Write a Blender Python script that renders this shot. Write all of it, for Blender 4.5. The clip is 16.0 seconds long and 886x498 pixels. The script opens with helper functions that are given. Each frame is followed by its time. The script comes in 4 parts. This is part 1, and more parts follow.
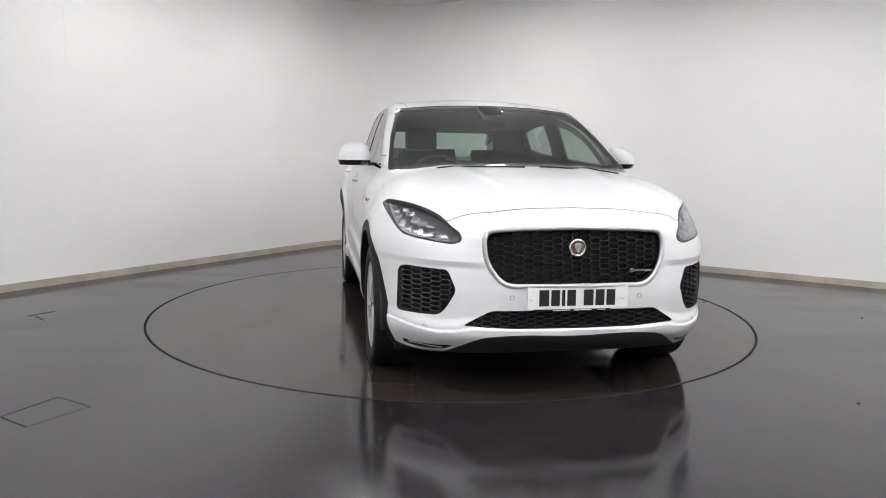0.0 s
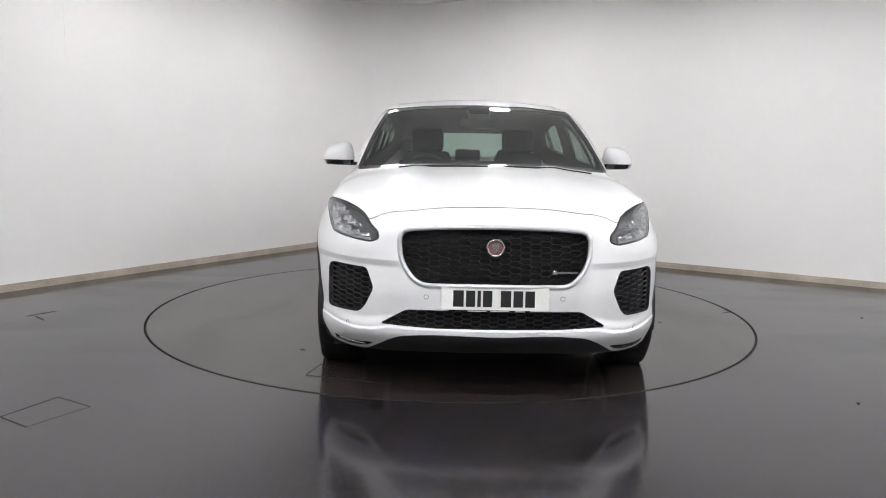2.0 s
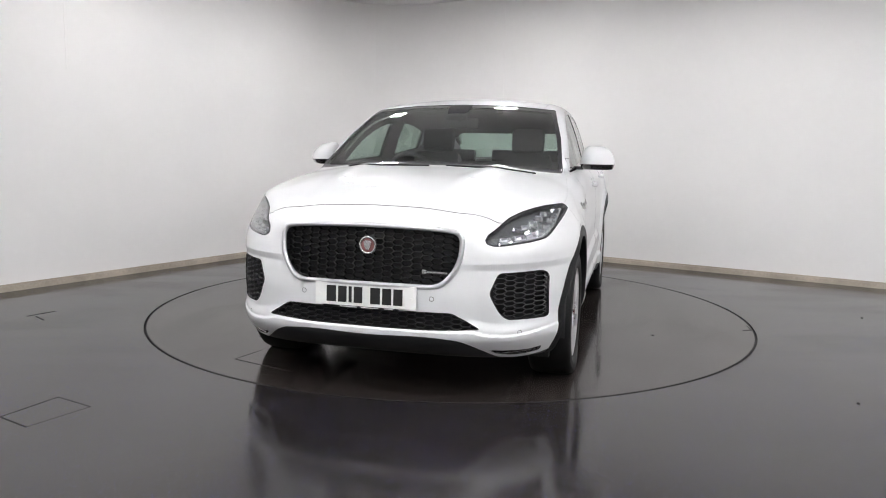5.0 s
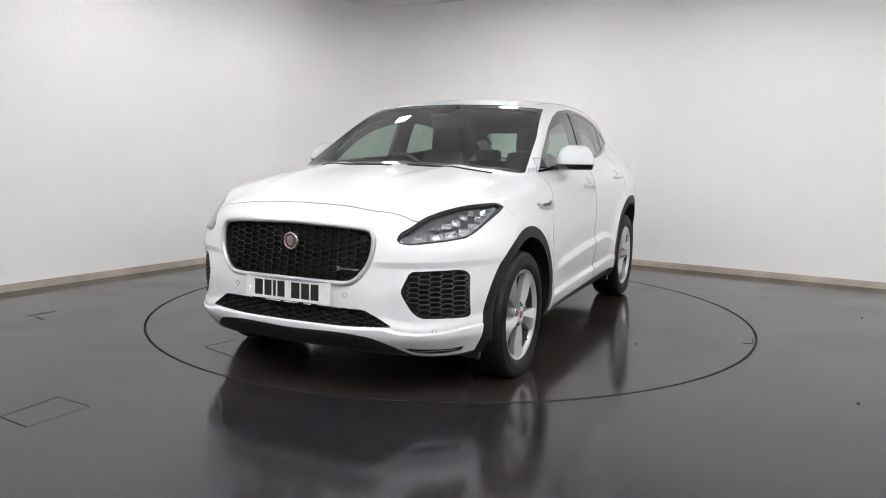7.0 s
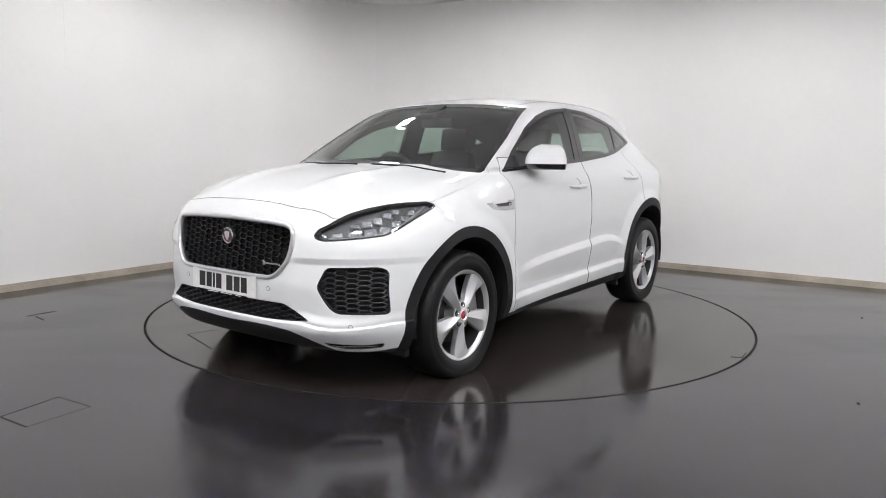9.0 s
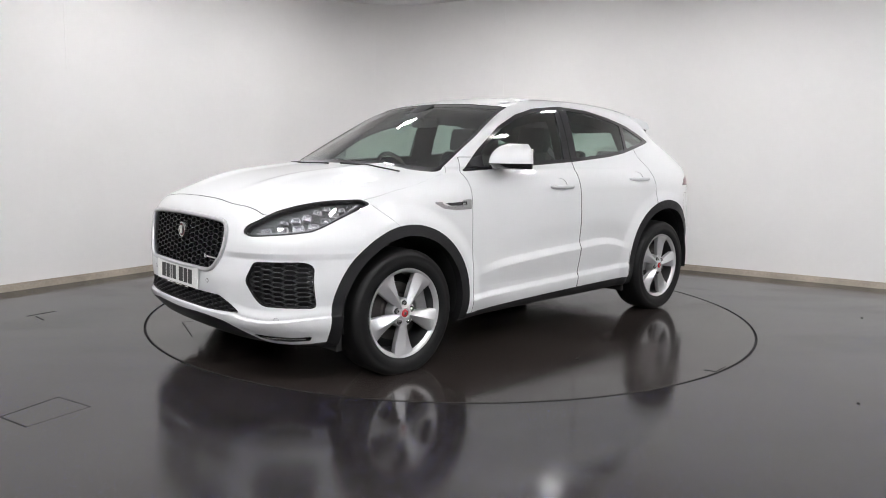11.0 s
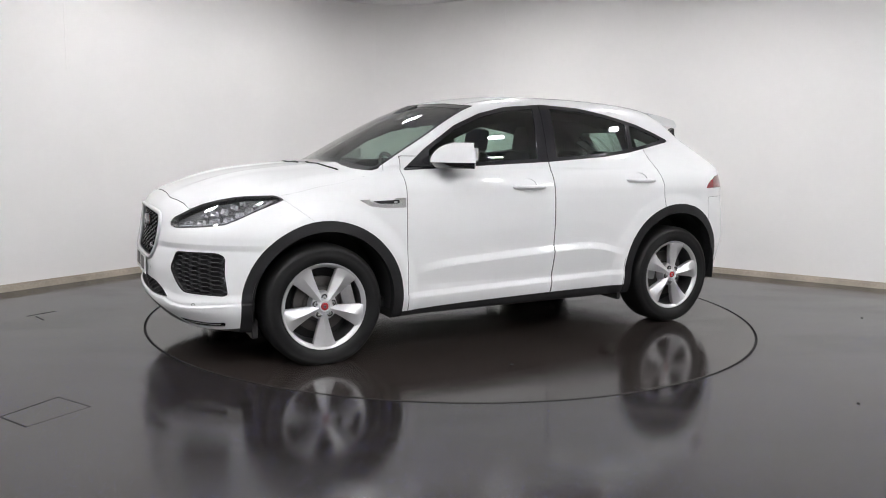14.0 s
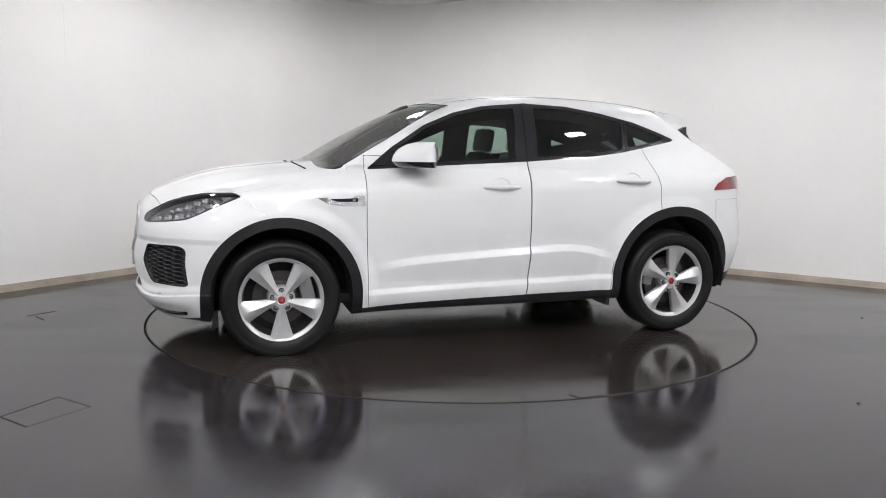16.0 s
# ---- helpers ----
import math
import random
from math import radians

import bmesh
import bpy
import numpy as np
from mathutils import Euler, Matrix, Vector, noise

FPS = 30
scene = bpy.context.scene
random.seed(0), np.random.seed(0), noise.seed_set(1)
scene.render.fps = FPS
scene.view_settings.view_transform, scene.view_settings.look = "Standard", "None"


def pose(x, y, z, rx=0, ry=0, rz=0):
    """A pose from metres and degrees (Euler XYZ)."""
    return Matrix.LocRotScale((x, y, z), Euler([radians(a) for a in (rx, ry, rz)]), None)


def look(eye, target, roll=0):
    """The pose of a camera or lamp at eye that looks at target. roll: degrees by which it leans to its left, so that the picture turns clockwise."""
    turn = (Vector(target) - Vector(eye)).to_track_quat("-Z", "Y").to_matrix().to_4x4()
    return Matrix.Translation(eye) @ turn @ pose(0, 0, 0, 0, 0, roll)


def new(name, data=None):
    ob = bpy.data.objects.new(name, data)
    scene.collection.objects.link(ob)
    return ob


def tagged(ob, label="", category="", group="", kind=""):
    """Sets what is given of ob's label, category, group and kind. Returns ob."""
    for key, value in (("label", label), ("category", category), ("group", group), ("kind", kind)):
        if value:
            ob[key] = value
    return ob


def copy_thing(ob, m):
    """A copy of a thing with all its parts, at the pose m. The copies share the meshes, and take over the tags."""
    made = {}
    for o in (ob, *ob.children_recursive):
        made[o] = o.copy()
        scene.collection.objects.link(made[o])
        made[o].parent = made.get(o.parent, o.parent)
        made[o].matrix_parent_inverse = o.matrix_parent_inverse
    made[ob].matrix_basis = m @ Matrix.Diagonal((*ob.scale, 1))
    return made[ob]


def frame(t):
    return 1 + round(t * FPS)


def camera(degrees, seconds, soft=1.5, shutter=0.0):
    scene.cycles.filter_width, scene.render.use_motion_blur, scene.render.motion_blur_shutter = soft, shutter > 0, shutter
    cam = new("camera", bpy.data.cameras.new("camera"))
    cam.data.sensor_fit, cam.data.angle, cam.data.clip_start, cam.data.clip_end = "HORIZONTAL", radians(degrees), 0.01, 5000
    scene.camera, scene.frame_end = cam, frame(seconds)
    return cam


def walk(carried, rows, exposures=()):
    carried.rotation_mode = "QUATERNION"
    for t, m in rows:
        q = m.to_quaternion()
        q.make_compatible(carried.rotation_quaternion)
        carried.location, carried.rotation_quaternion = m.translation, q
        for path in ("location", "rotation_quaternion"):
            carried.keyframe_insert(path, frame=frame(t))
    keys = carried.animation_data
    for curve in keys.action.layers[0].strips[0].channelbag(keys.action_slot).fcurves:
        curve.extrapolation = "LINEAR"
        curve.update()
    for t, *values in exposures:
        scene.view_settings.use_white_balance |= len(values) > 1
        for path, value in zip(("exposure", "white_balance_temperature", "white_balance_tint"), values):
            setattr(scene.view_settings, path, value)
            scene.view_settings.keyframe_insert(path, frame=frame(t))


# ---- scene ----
# Camera on a fixed stand, a car on a slowly turning disc.
EYE = Vector((0.0, -5.7188, 1.2194))
PITCH, YAW, ROLL = -7.481, -0.619, 1.017
cam = camera(62.72, 16.0, soft=1.0)
AIM = Vector((math.sin(radians(YAW)) * math.cos(radians(PITCH)), math.cos(radians(YAW)) * math.cos(radians(PITCH)), math.sin(radians(PITCH))))
STAND = look(EYE, EYE + AIM, ROLL)
walk(cam, [(0.0, STAND), (16.0, STAND)])
TURN_0, TURN_RATE = -78.382, -5.2311   # heading of the disc: degrees at the start, degrees a second
CAR_SIDE = 0.170                       # the car stands this far off the disc's axis

# ---- light ----
scene.view_settings.exposure = 0.0
world = bpy.data.worlds.new("world")
scene.world = world
world.use_nodes = True
world.node_tree.nodes["Background"].inputs[0].default_value = (0.9, 0.95, 1.0, 1)
world.node_tree.nodes["Background"].inputs[1].default_value = 0.05
PANEL_POWER = 163.0


# ---- materials ----
def material(name, color, rough=0.5, metal=0.0, coat=0.0, grain=0.0, scale=40.0, bump=0.0, stain=0.0, spec=0.5):
    """A principled surface with colour variation at two scales and a fine relief."""
    m = bpy.data.materials.new(name)
    m.use_nodes = True
    n, k = m.node_tree.nodes, m.node_tree.links
    p = n["Principled BSDF"]
    p.inputs["Base Color"].default_value = (*color, 1)
    p.inputs["Roughness"].default_value = rough
    p.inputs["Metallic"].default_value = metal
    p.inputs["Coat Weight"].default_value = coat
    p.inputs["Coat Roughness"].default_value = 0.03
    p.inputs["Specular IOR Level"].default_value = spec
    if grain or stain or bump:
        co = n.new("ShaderNodeTexCoord")
        fine, broad = n.new("ShaderNodeTexNoise"), n.new("ShaderNodeTexNoise")
        fine.inputs["Scale"].default_value, broad.inputs["Scale"].default_value = scale, scale / 14
        fine.inputs["Detail"].default_value = 6
        for t in (fine, broad):
            k.new(co.outputs["Object"], t.inputs["Vector"])
        a, b = n.new("ShaderNodeMapRange"), n.new("ShaderNodeMapRange")
        a.inputs["To Min"].default_value, a.inputs["To Max"].default_value = 1 - grain, 1 + grain
        b.inputs["To Min"].default_value, b.inputs["To Max"].default_value = 1 - stain, 1 + stain
        k.new(fine.outputs["Fac"], a.inputs["Value"])
        k.new(broad.outputs["Fac"], b.inputs["Value"])
        mul = n.new("ShaderNodeMath")
        mul.operation = "MULTIPLY"
        k.new(a.outputs[0], mul.inputs[0])
        k.new(b.outputs[0], mul.inputs[1])
        v = n.new("ShaderNodeVectorMath")
        v.operation = "SCALE"
        v.inputs[0].default_value = color
        k.new(mul.outputs[0], v.inputs["Scale"])
        k.new(v.outputs[0], p.inputs["Base Color"])
        r = n.new("ShaderNodeMath")
        r.operation = "MULTIPLY"
        r.inputs[1].default_value = rough
        k.new(b.outputs[0], r.inputs[0])
        k.new(r.outputs[0], p.inputs["Roughness"])
        if bump:
            bu = n.new("ShaderNodeBump")
            bu.inputs["Strength"].default_value, bu.inputs["Distance"].default_value = bump, 0.002
            k.new(fine.outputs["Fac"], bu.inputs["Height"])
            k.new(bu.outputs[0], p.inputs["Normal"])
    return m


def glass_material(name, tint, rough=0.0):
    """A thin tinted pane: it lets light straight through and mirrors by Fresnel."""
    m = bpy.data.materials.new(name)
    m.use_nodes = True
    n, k = m.node_tree.nodes, m.node_tree.links
    n.remove(n["Principled BSDF"])
    t, g, f, mix = n.new("ShaderNodeBsdfTransparent"), n.new("ShaderNodeBsdfGlossy"), n.new("ShaderNodeLayerWeight"), n.new("ShaderNodeMixShader")
    power, gloss = n.new("ShaderNodeMath"), n.new("ShaderNodeMapRange")
    power.operation, power.inputs[1].default_value = "POWER", 3.2
    gloss.inputs["To Min"].default_value, gloss.inputs["To Max"].default_value = 0.11, 0.95
    k.new(f.outputs["Facing"], power.inputs[0])
    k.new(power.outputs[0], gloss.inputs["Value"])
    t.inputs[0].default_value = (*tint, 1)
    g.inputs["Roughness"].default_value = rough
    k.new(gloss.outputs[0], mix.inputs[0])
    k.new(t.outputs[0], mix.inputs[1])
    k.new(g.outputs[0], mix.inputs[2])
    k.new(mix.outputs[0], n["Material Output"].inputs[0])
    return m


def glow_material(name, color, power):
    m = bpy.data.materials.new(name)
    m.use_nodes = True
    p = m.node_tree.nodes["Principled BSDF"]
    p.inputs["Base Color"].default_value = (0.9, 0.9, 0.9, 1)
    p.inputs["Emission Color"].default_value = (*color, 1)
    p.inputs["Emission Strength"].default_value = power
    return m


def floor_material(name, base, flecks=True):
    """Dark vinyl with blue and white flecks and a smeared, half wet shine."""
    m = bpy.data.materials.new(name)
    m.use_nodes = True
    n, k = m.node_tree.nodes, m.node_tree.links
    p = n["Principled BSDF"]
    co = n.new("ShaderNodeTexCoord")

    def noise_at(scale, detail=5, stretch=None, warp=0.0):
        t = n.new("ShaderNodeTexNoise")
        t.inputs["Scale"].default_value, t.inputs["Detail"].default_value = scale, detail
        t.inputs["Distortion"].default_value = warp
        if stretch:
            mp = n.new("ShaderNodeMapping")
            mp.inputs["Scale"].default_value = stretch
            mp.inputs["Rotation"].default_value = (0, 0, 0.5)
            k.new(co.outputs["Object"], mp.inputs["Vector"])
            k.new(mp.outputs[0], t.inputs["Vector"])
        else:
            k.new(co.outputs["Object"], t.inputs["Vector"])
        return t

    def ranged(src, a, b, lo, hi):
        r = n.new("ShaderNodeMapRange")
        for key, val in (("From Min", a), ("From Max", b), ("To Min", lo), ("To Max", hi)):
            r.inputs[key].default_value = val
        k.new(src, r.inputs["Value"])
        return r.outputs[0]

    smear, cloud, grit = noise_at(1.3, 6, (0.6, 1.6, 1), 0.6), noise_at(0.55, 3), noise_at(150, 2)
    v = n.new("ShaderNodeVectorMath")
    v.operation = "SCALE"
    v.inputs[0].default_value = base
    k.new(ranged(cloud.outputs["Fac"], 0.3, 0.7, 0.68, 1.4), v.inputs["Scale"])
    colour = v.outputs[0]
    if flecks:
        for scale, tint, size in ((78, (0.19, 0.20, 0.60), 0.13), (66, (0.48, 0.48, 0.54), 0.09), (112, (0.28, 0.28, 0.33), 0.13), (94, (0.15, 0.15, 0.48), 0.14)):
            vo = n.new("ShaderNodeTexVoronoi")
            vo.inputs["Scale"].default_value = scale
            k.new(co.outputs["Object"], vo.inputs["Vector"])
            spot = n.new("ShaderNodeMath")
            spot.operation = "LESS_THAN"
            spot.inputs[1].default_value = size
            k.new(vo.outputs["Distance"], spot.inputs[0])
            sep = n.new("ShaderNodeSeparateColor")
            k.new(vo.outputs["Color"], sep.inputs[0])
            few = n.new("ShaderNodeMath")
            few.operation = "GREATER_THAN"
            few.inputs[1].default_value = 0.55
            k.new(sep.outputs[0], few.inputs[0])
            both = n.new("ShaderNodeMath")
            both.operation = "MULTIPLY"
            k.new(spot.outputs[0], both.inputs[0])
            k.new(few.outputs[0], both.inputs[1])
            mx = n.new("ShaderNodeMix")
            mx.data_type = "RGBA"
            k.new(both.outputs[0], mx.inputs["Factor"])
            k.new(colour, mx.inputs["A"])
            mx.inputs["B"].default_value = (*tint, 1)
            colour = mx.outputs["Result"]
    k.new(colour, p.inputs["Base Color"])
    k.new(ranged(smear.outputs["Fac"], 0.35, 0.65, FLOOR_ROUGH[0], FLOOR_ROUGH[1]), p.inputs["Roughness"])
    p.inputs["Specular IOR Level"].default_value = 0.42
    bu = n.new("ShaderNodeBump")
    bu.inputs["Strength"].default_value, bu.inputs["Distance"].default_value = 0.12, 0.001
    k.new(grit.outputs["Fac"], bu.inputs["Height"])
    k.new(bu.outputs[0], p.inputs["Normal"])
    return m


FLOOR_ROUGH = (0.065, 0.20)
M_FLOOR = floor_material("vinyl_floor", (0.019, 0.0165, 0.0160))
M_DISC = floor_material("turntable_vinyl", (0.025, 0.0205, 0.019), False)
M_WALL = material("white_wall_paint", (0.86, 0.845, 0.835), 0.75, grain=0.015, scale=16, bump=0.15, stain=0.045)
M_CEIL = material("white_ceiling_paint", (0.85, 0.845, 0.84), 0.85, grain=0.015, scale=30, bump=0.1)
M_WOOD = material("pale_wood_trim", (0.46, 0.40, 0.33), 0.6, grain=0.25, scale=45, bump=0.25, stain=0.45)
M_PANEL = glow_material("light_panel_glow", (0.985, 0.983, 1.0), PANEL_POWER)
M_DARK = material("black_rubber_gap", (0.008, 0.008, 0.008), 0.7, grain=0.2, scale=60)
M_PALE = material("grey_metal_edge", (0.35, 0.35, 0.35), 0.4, 0.7, grain=0.15, scale=60)


# ---- mesh helpers ----
def mesh_object(name, verts, faces, mat, parent=None, label="", smooth=False, normals=None):
    me = bpy.data.meshes.new(name)
    me.from_pydata([tuple(map(float, v)) for v in verts], [], faces)
    for m in (mat if isinstance(mat, (list, tuple)) else [mat]):
        me.materials.append(m)
    if smooth:
        me.polygons.foreach_set("use_smooth", [True] * len(me.polygons))
    if normals is not None:
        me.normals_split_custom_set_from_vertices([tuple(map(float, v)) for v in normals])
    ob = new(name, me)
    if parent is not None:
        ob.parent = parent
    if label:
        tagged(ob, label)
    return ob


def part(name, bm, mat, parent=None, label="", smooth=False, angle=40):
    """Links a bmesh as one mesh object under a thing or a part."""
    me = bpy.data.meshes.new(name)
    bmesh.ops.recalc_face_normals(bm, faces=bm.faces)
    bm.to_mesh(me)
    bm.free()
    for m in (mat if isinstance(mat, (list, tuple)) else [mat]):
        me.materials.append(m)
    if smooth:
        me.polygons.foreach_set("use_smooth", [True] * len(me.polygons))
        me.set_sharp_from_angle(angle=radians(angle))
    ob = new(name, me)
    if parent is not None:
        ob.parent = parent
    if label:
        tagged(ob, label)
    return ob


def box(bm, lo, hi, bevel=0.0, m=None):
    """A bevelled box between two corners, added to bm."""
    lo, hi = Vector(lo), Vector(hi)
    r = bmesh.ops.create_cube(bm, size=1.0)
    vs = r["verts"]
    for v in vs:
        v.co = Vector((lo[i] + (v.co[i] + 0.5) * (hi[i] - lo[i]) for i in range(3)))
    if bevel:
        es = list({e for v in vs for e in v.link_edges})
        g = bmesh.ops.bevel(bm, geom=es, offset=bevel, segments=2, affect="EDGES", profile=0.6)
        vs = list({v for f in g["faces"] for v in f.verts} | {v for v in vs if v.is_valid})
    if m is not None:
        bmesh.ops.transform(bm, matrix=m, verts=vs)
    return vs


def lathe(profile, steps=64, axis="Y"):
    """Turns (radius, along) points round an axis."""
    vs, fs = [], []
    n = len(profile)
    for i in range(steps):
        a = 2 * math.pi * i / steps
        for r, h in profile:
            c, s = r * math.cos(a), r * math.sin(a)
            vs.append((c, h, s) if axis == "Y" else (c, s, h))
    for i in range(steps):
        for j in range(n - 1):
            a, b = i * n + j, ((i + 1) % steps) * n + j
            fs.append((a, b, b + 1, a + 1))
    return vs, fs


def bm_of(vs, fs):
    bm = bmesh.new()
    q = [bm.verts.new(v) for v in vs]
    for f in fs:
        try:
            bm.faces.new([q[i] for i in f])
        except ValueError:
            pass
    return bm


def tube(bm, pts, r, sides=8, closed=False, flat=None):
    """A round bar along points. flat: (wide, thin) half sizes instead of r, thin along the given normals."""
    pts = [Vector(p) for p in pts]
    rings = []
    for i, p in enumerate(pts):
        a = pts[(i - 1) % len(pts)] if closed or i else pts[0]
        b = pts[(i + 1) % len(pts)] if closed or i < len(pts) - 1 else pts[-1]
        t = (b - a).normalized()
        u = t.cross(Vector((0.31, 0.17, 0.93)) if abs(t.z) < 0.8 else Vector((1, 0.2, 0.1))).normalized()
        w = t.cross(u)
        rings.append([bm.verts.new(p + r * (math.cos(2 * math.pi * k / sides) * u + math.sin(2 * math.pi * k / sides) * w)) for k in range(sides)])
    n = len(rings)
    for i in range(n if closed else n - 1):
        A, B = rings[i], rings[(i + 1) % n]
        if closed and i == n - 1:
            sh = min(range(sides), key=lambda s: sum((A[k].co - B[(k + s) % sides].co).length for k in range(sides)))
            B = B[sh:] + B[:sh]
        for k in range(sides):
            bm.faces.new((A[k], A[(k + 1) % sides], B[(k + 1) % sides], B[k]))
    if not closed:
        bm.faces.new(rings[0])
        bm.faces.new(rings[-1])


# ---- the room ----
ROOM_H, ROUND = 3.13, 1.1
D1, D2 = Vector((0.5225, 0.8526, 0)), Vector((0.8526, -0.5225, 0))
CORNER = Vector((-1.14, 4.50, 0))
LEN_1, LEN_2 = 13.0, 11.5      # the walls run this far from the corner
TURN_R = 2.271


def room_outline(inset=0.0):
    """The plan of the room, corner by corner, with the far corner rounded."""
    c = CORNER - D1 * inset + D2 * inset
    r = ROUND - inset
    arc = []
    mid = c - D1 * r + D2 * r
    for i in range(13):
        a = math.pi / 2 * i / 12
        arc.append(mid - D2 * r * math.cos(a) + D1 * r * math.sin(a))
    far_left = CORNER - D1 * (LEN_1 - inset) + D2 * inset
    far_right = CORNER + D2 * (LEN_2 - inset) - D1 * inset
    back = CORNER - D1 * (LEN_1 - inset) + D2 * (LEN_2 - inset)
    return arc, far_left, far_right, back


def wall_strip(name, inner, outer, z0, z1, mat):
    vs, fs = [], []
    n = len(inner)
    for a, b in zip(inner, outer):
        vs += [(a.x, a.y, z0), (a.x, a.y, z1), (b.x, b.y, z1), (b.x, b.y, z0)]
    for i in range(n - 1):
        for j in range(4):
            p, q = 4 * i + j, 4 * i + (j + 1) % 4
            fs.append((p, q, q + 4, p + 4))
    fs += [(0, 1, 2, 3), tuple(4 * (n - 1) + j for j in (3, 2, 1, 0))]
    ob = part(name, bm_of(vs, fs), mat, None, "", True, 30)
    return ob


def build_room():
    arc0, fl0, fr0, bk0 = room_outline(0.0)
    arc1, fl1, fr1, bk1 = room_outline(-0.15)
    m = len(arc0) // 2
    tagged(wall_strip("wall_west", [fl0] + arc0[:m + 1], [fl1] + arc1[:m + 1], 0, ROOM_H, M_WALL), "smooth white painted studio wall with faint scuffs", "wall", kind="structure")
    tagged(wall_strip("wall_north", arc0[m:] + [fr0], arc1[m:] + [fr1], 0, ROOM_H, M_WALL), "smooth white painted studio wall with a rounded corner", "wall", kind="structure")
    tagged(wall_strip("wall_east", [fr0, bk0], [fr1 + D2 * 0, bk1], 0, ROOM_H, M_WALL), "plain white painted studio wall", "wall", kind="structure")
    tagged(wall_strip("wall_south", [bk0, fl0], [bk1, fl1], 0, ROOM_H, M_WALL), "plain white painted studio wall", "wall", kind="structure")
    # skirting, with a slim cap along its top
    for z0, z1, d, name in ((0.0, 0.046, 0.020, "baseboard"), (0.0462, 0.062, 0.012, "trim")):
        a, fl, fr, bk = room_outline(d)
        b, fl_, fr_, bk_ = room_outline(0.001)
        tagged(wall_strip(name, [fl] + a + [fr], [fl_] + b + [fr_], z0, z1, M_WOOD), "pale weathered wooden skirting along the wall foot", "skirting", kind="structure")
    # joints between the wall sheets, filled and painted over
    for s_, z0 in ((4.35, 1.9), (-2.05, 1.75)):
        if s_ > 0:
            p, ax, nr = CORNER - D1 * s_, D1, D2
        else:
            p, ax, nr = CORNER - D2 * s_, D2, -D1
        bm = bmesh.new()
        vs = [bm.verts.new(p + ax * a + nr * d + Vector((0, 0, z))) for z in (z0, ROOM_H) for a, d in ((-0.006, 0.0), (-0.002, 0.0016), (0.002, 0.0016), (0.006, 0.0))]
        for i in range(3):
            bm.faces.new((vs[i], vs[i + 1], vs[i + 5], vs[i + 4]))
        tagged(part("wall_joint", bm, M_WALL), "faint filled joint in the white wall", "wall joint", kind="structure")
    # floor with a round opening for the disc
    fl, bk, fr = fl1, bk1, fr1
    ring = [Vector((TURN_R * math.cos(2 * math.pi * i / 160), TURN_R * math.sin(2 * math.pi * i / 160), 0)) for i in range(160)]
    bm = bmesh.new()
    outer = [fl, bk, fr] + arc1[::-1]
    ov = [bm.verts.new((p.x, p.y, 0)) for p in outer]
    iv = [bm.verts.new(p) for p in ring]
    es = [bm.edges.new((ov[i], ov[(i + 1) % len(ov)])) for i in range(len(ov))] + [bm.edges.new((iv[i], iv[(i + 1) % 160])) for i in range(160)]
    bmesh.ops.triangle_fill(bm, edges=es, use_beauty=True)
    for f in list(bm.faces):
        c = f.calc_center_median()
        if math.hypot(c.x, c.y) < TURN_R * 0.98:
            bm.faces.remove(f)
    r = bmesh.ops.extrude_edge_only(bm, edges=[e for e in bm.edges if all(abs(math.hypot(v.co.x, v.co.y) - TURN_R) < 1e-3 for v in e.verts) and e.is_boundary])
    for v in r["geom"]:
        if isinstance(v, bmesh.types.BMVert):
            v.co.z = -0.03
    tagged(part("floor", bm, M_FLOOR), "dark glossy vinyl floor with blue and white flecks", "floor", kind="structure")
    bm = bmesh.new()
    bmesh.ops.create_circle(bm, cap_ends=True, segments=96, radius=TURN_R + 0.3)
    bmesh.ops.translate(bm, verts=bm.verts, vec=(0, 0, -0.03))
    tagged(part("turntable_pit", bm, M_DARK), "dark pit under the turning disc", "pit", kind="structure")
    # ceiling
    bm = bmesh.new()
    lower = [bm.verts.new((p.x, p.y, ROOM_H)) for p in outer]
    f = bm.faces.new(lower)
    r = bmesh.ops.extrude_face_region(bm, geom=[f])
    bmesh.ops.translate(bm, verts=[v for v in r["geom"] if isinstance(v, bmesh.types.BMVert)], vec=(0, 0, 0.12))
    tagged(part("ceiling", bm, M_CEIL), "plain white studio ceiling", "ceiling", kind="structure")


def build_light_panel():
    """A square recessed panel: frame and glowing diffuser."""
    e = new("ceiling_light")
    bm = bmesh.new()
    for lo, hi in (((-0.125, -0.125, -0.012), (0.125, -0.112, 0)), ((-0.125, 0.112, -0.012), (0.125, 0.125, 0)), ((-0.125, -0.112, -0.012), (-0.112, 0.112, 0)), ((0.112, -0.112, -0.012), (0.125, 0.112, 0))):
        box(bm, lo, hi)
    part("frame", bm, M_PALE, e)
    bm = bmesh.new()
    box(bm, (-0.112, -0.112, -0.008), (0.112, 0.112, -0.002))
    part("diffuser", bm, M_PANEL, e, "glowing white diffuser")
    return tagged(e, "square white LED panel glowing in the ceiling", "ceiling light", "light panels in the ceiling")


LAMP_PLAN = [(x, y) for y in (-2.15, -3.6, -5.0, -6.5) for x in (-3.1, -1.55, 0.0, 1.5, 3.0) if not (abs(x) < 2.0 and y > -3.0)]
# further unseen panels, added to brighten the walls
LAMP_PLAN += [(-1.0, 1.8), (0.55, 1.65), (-2.3, 0.25), (2.5, 0.45), (4.1, -0.6), (4.7, -2.4), (5.4, -1.6)]


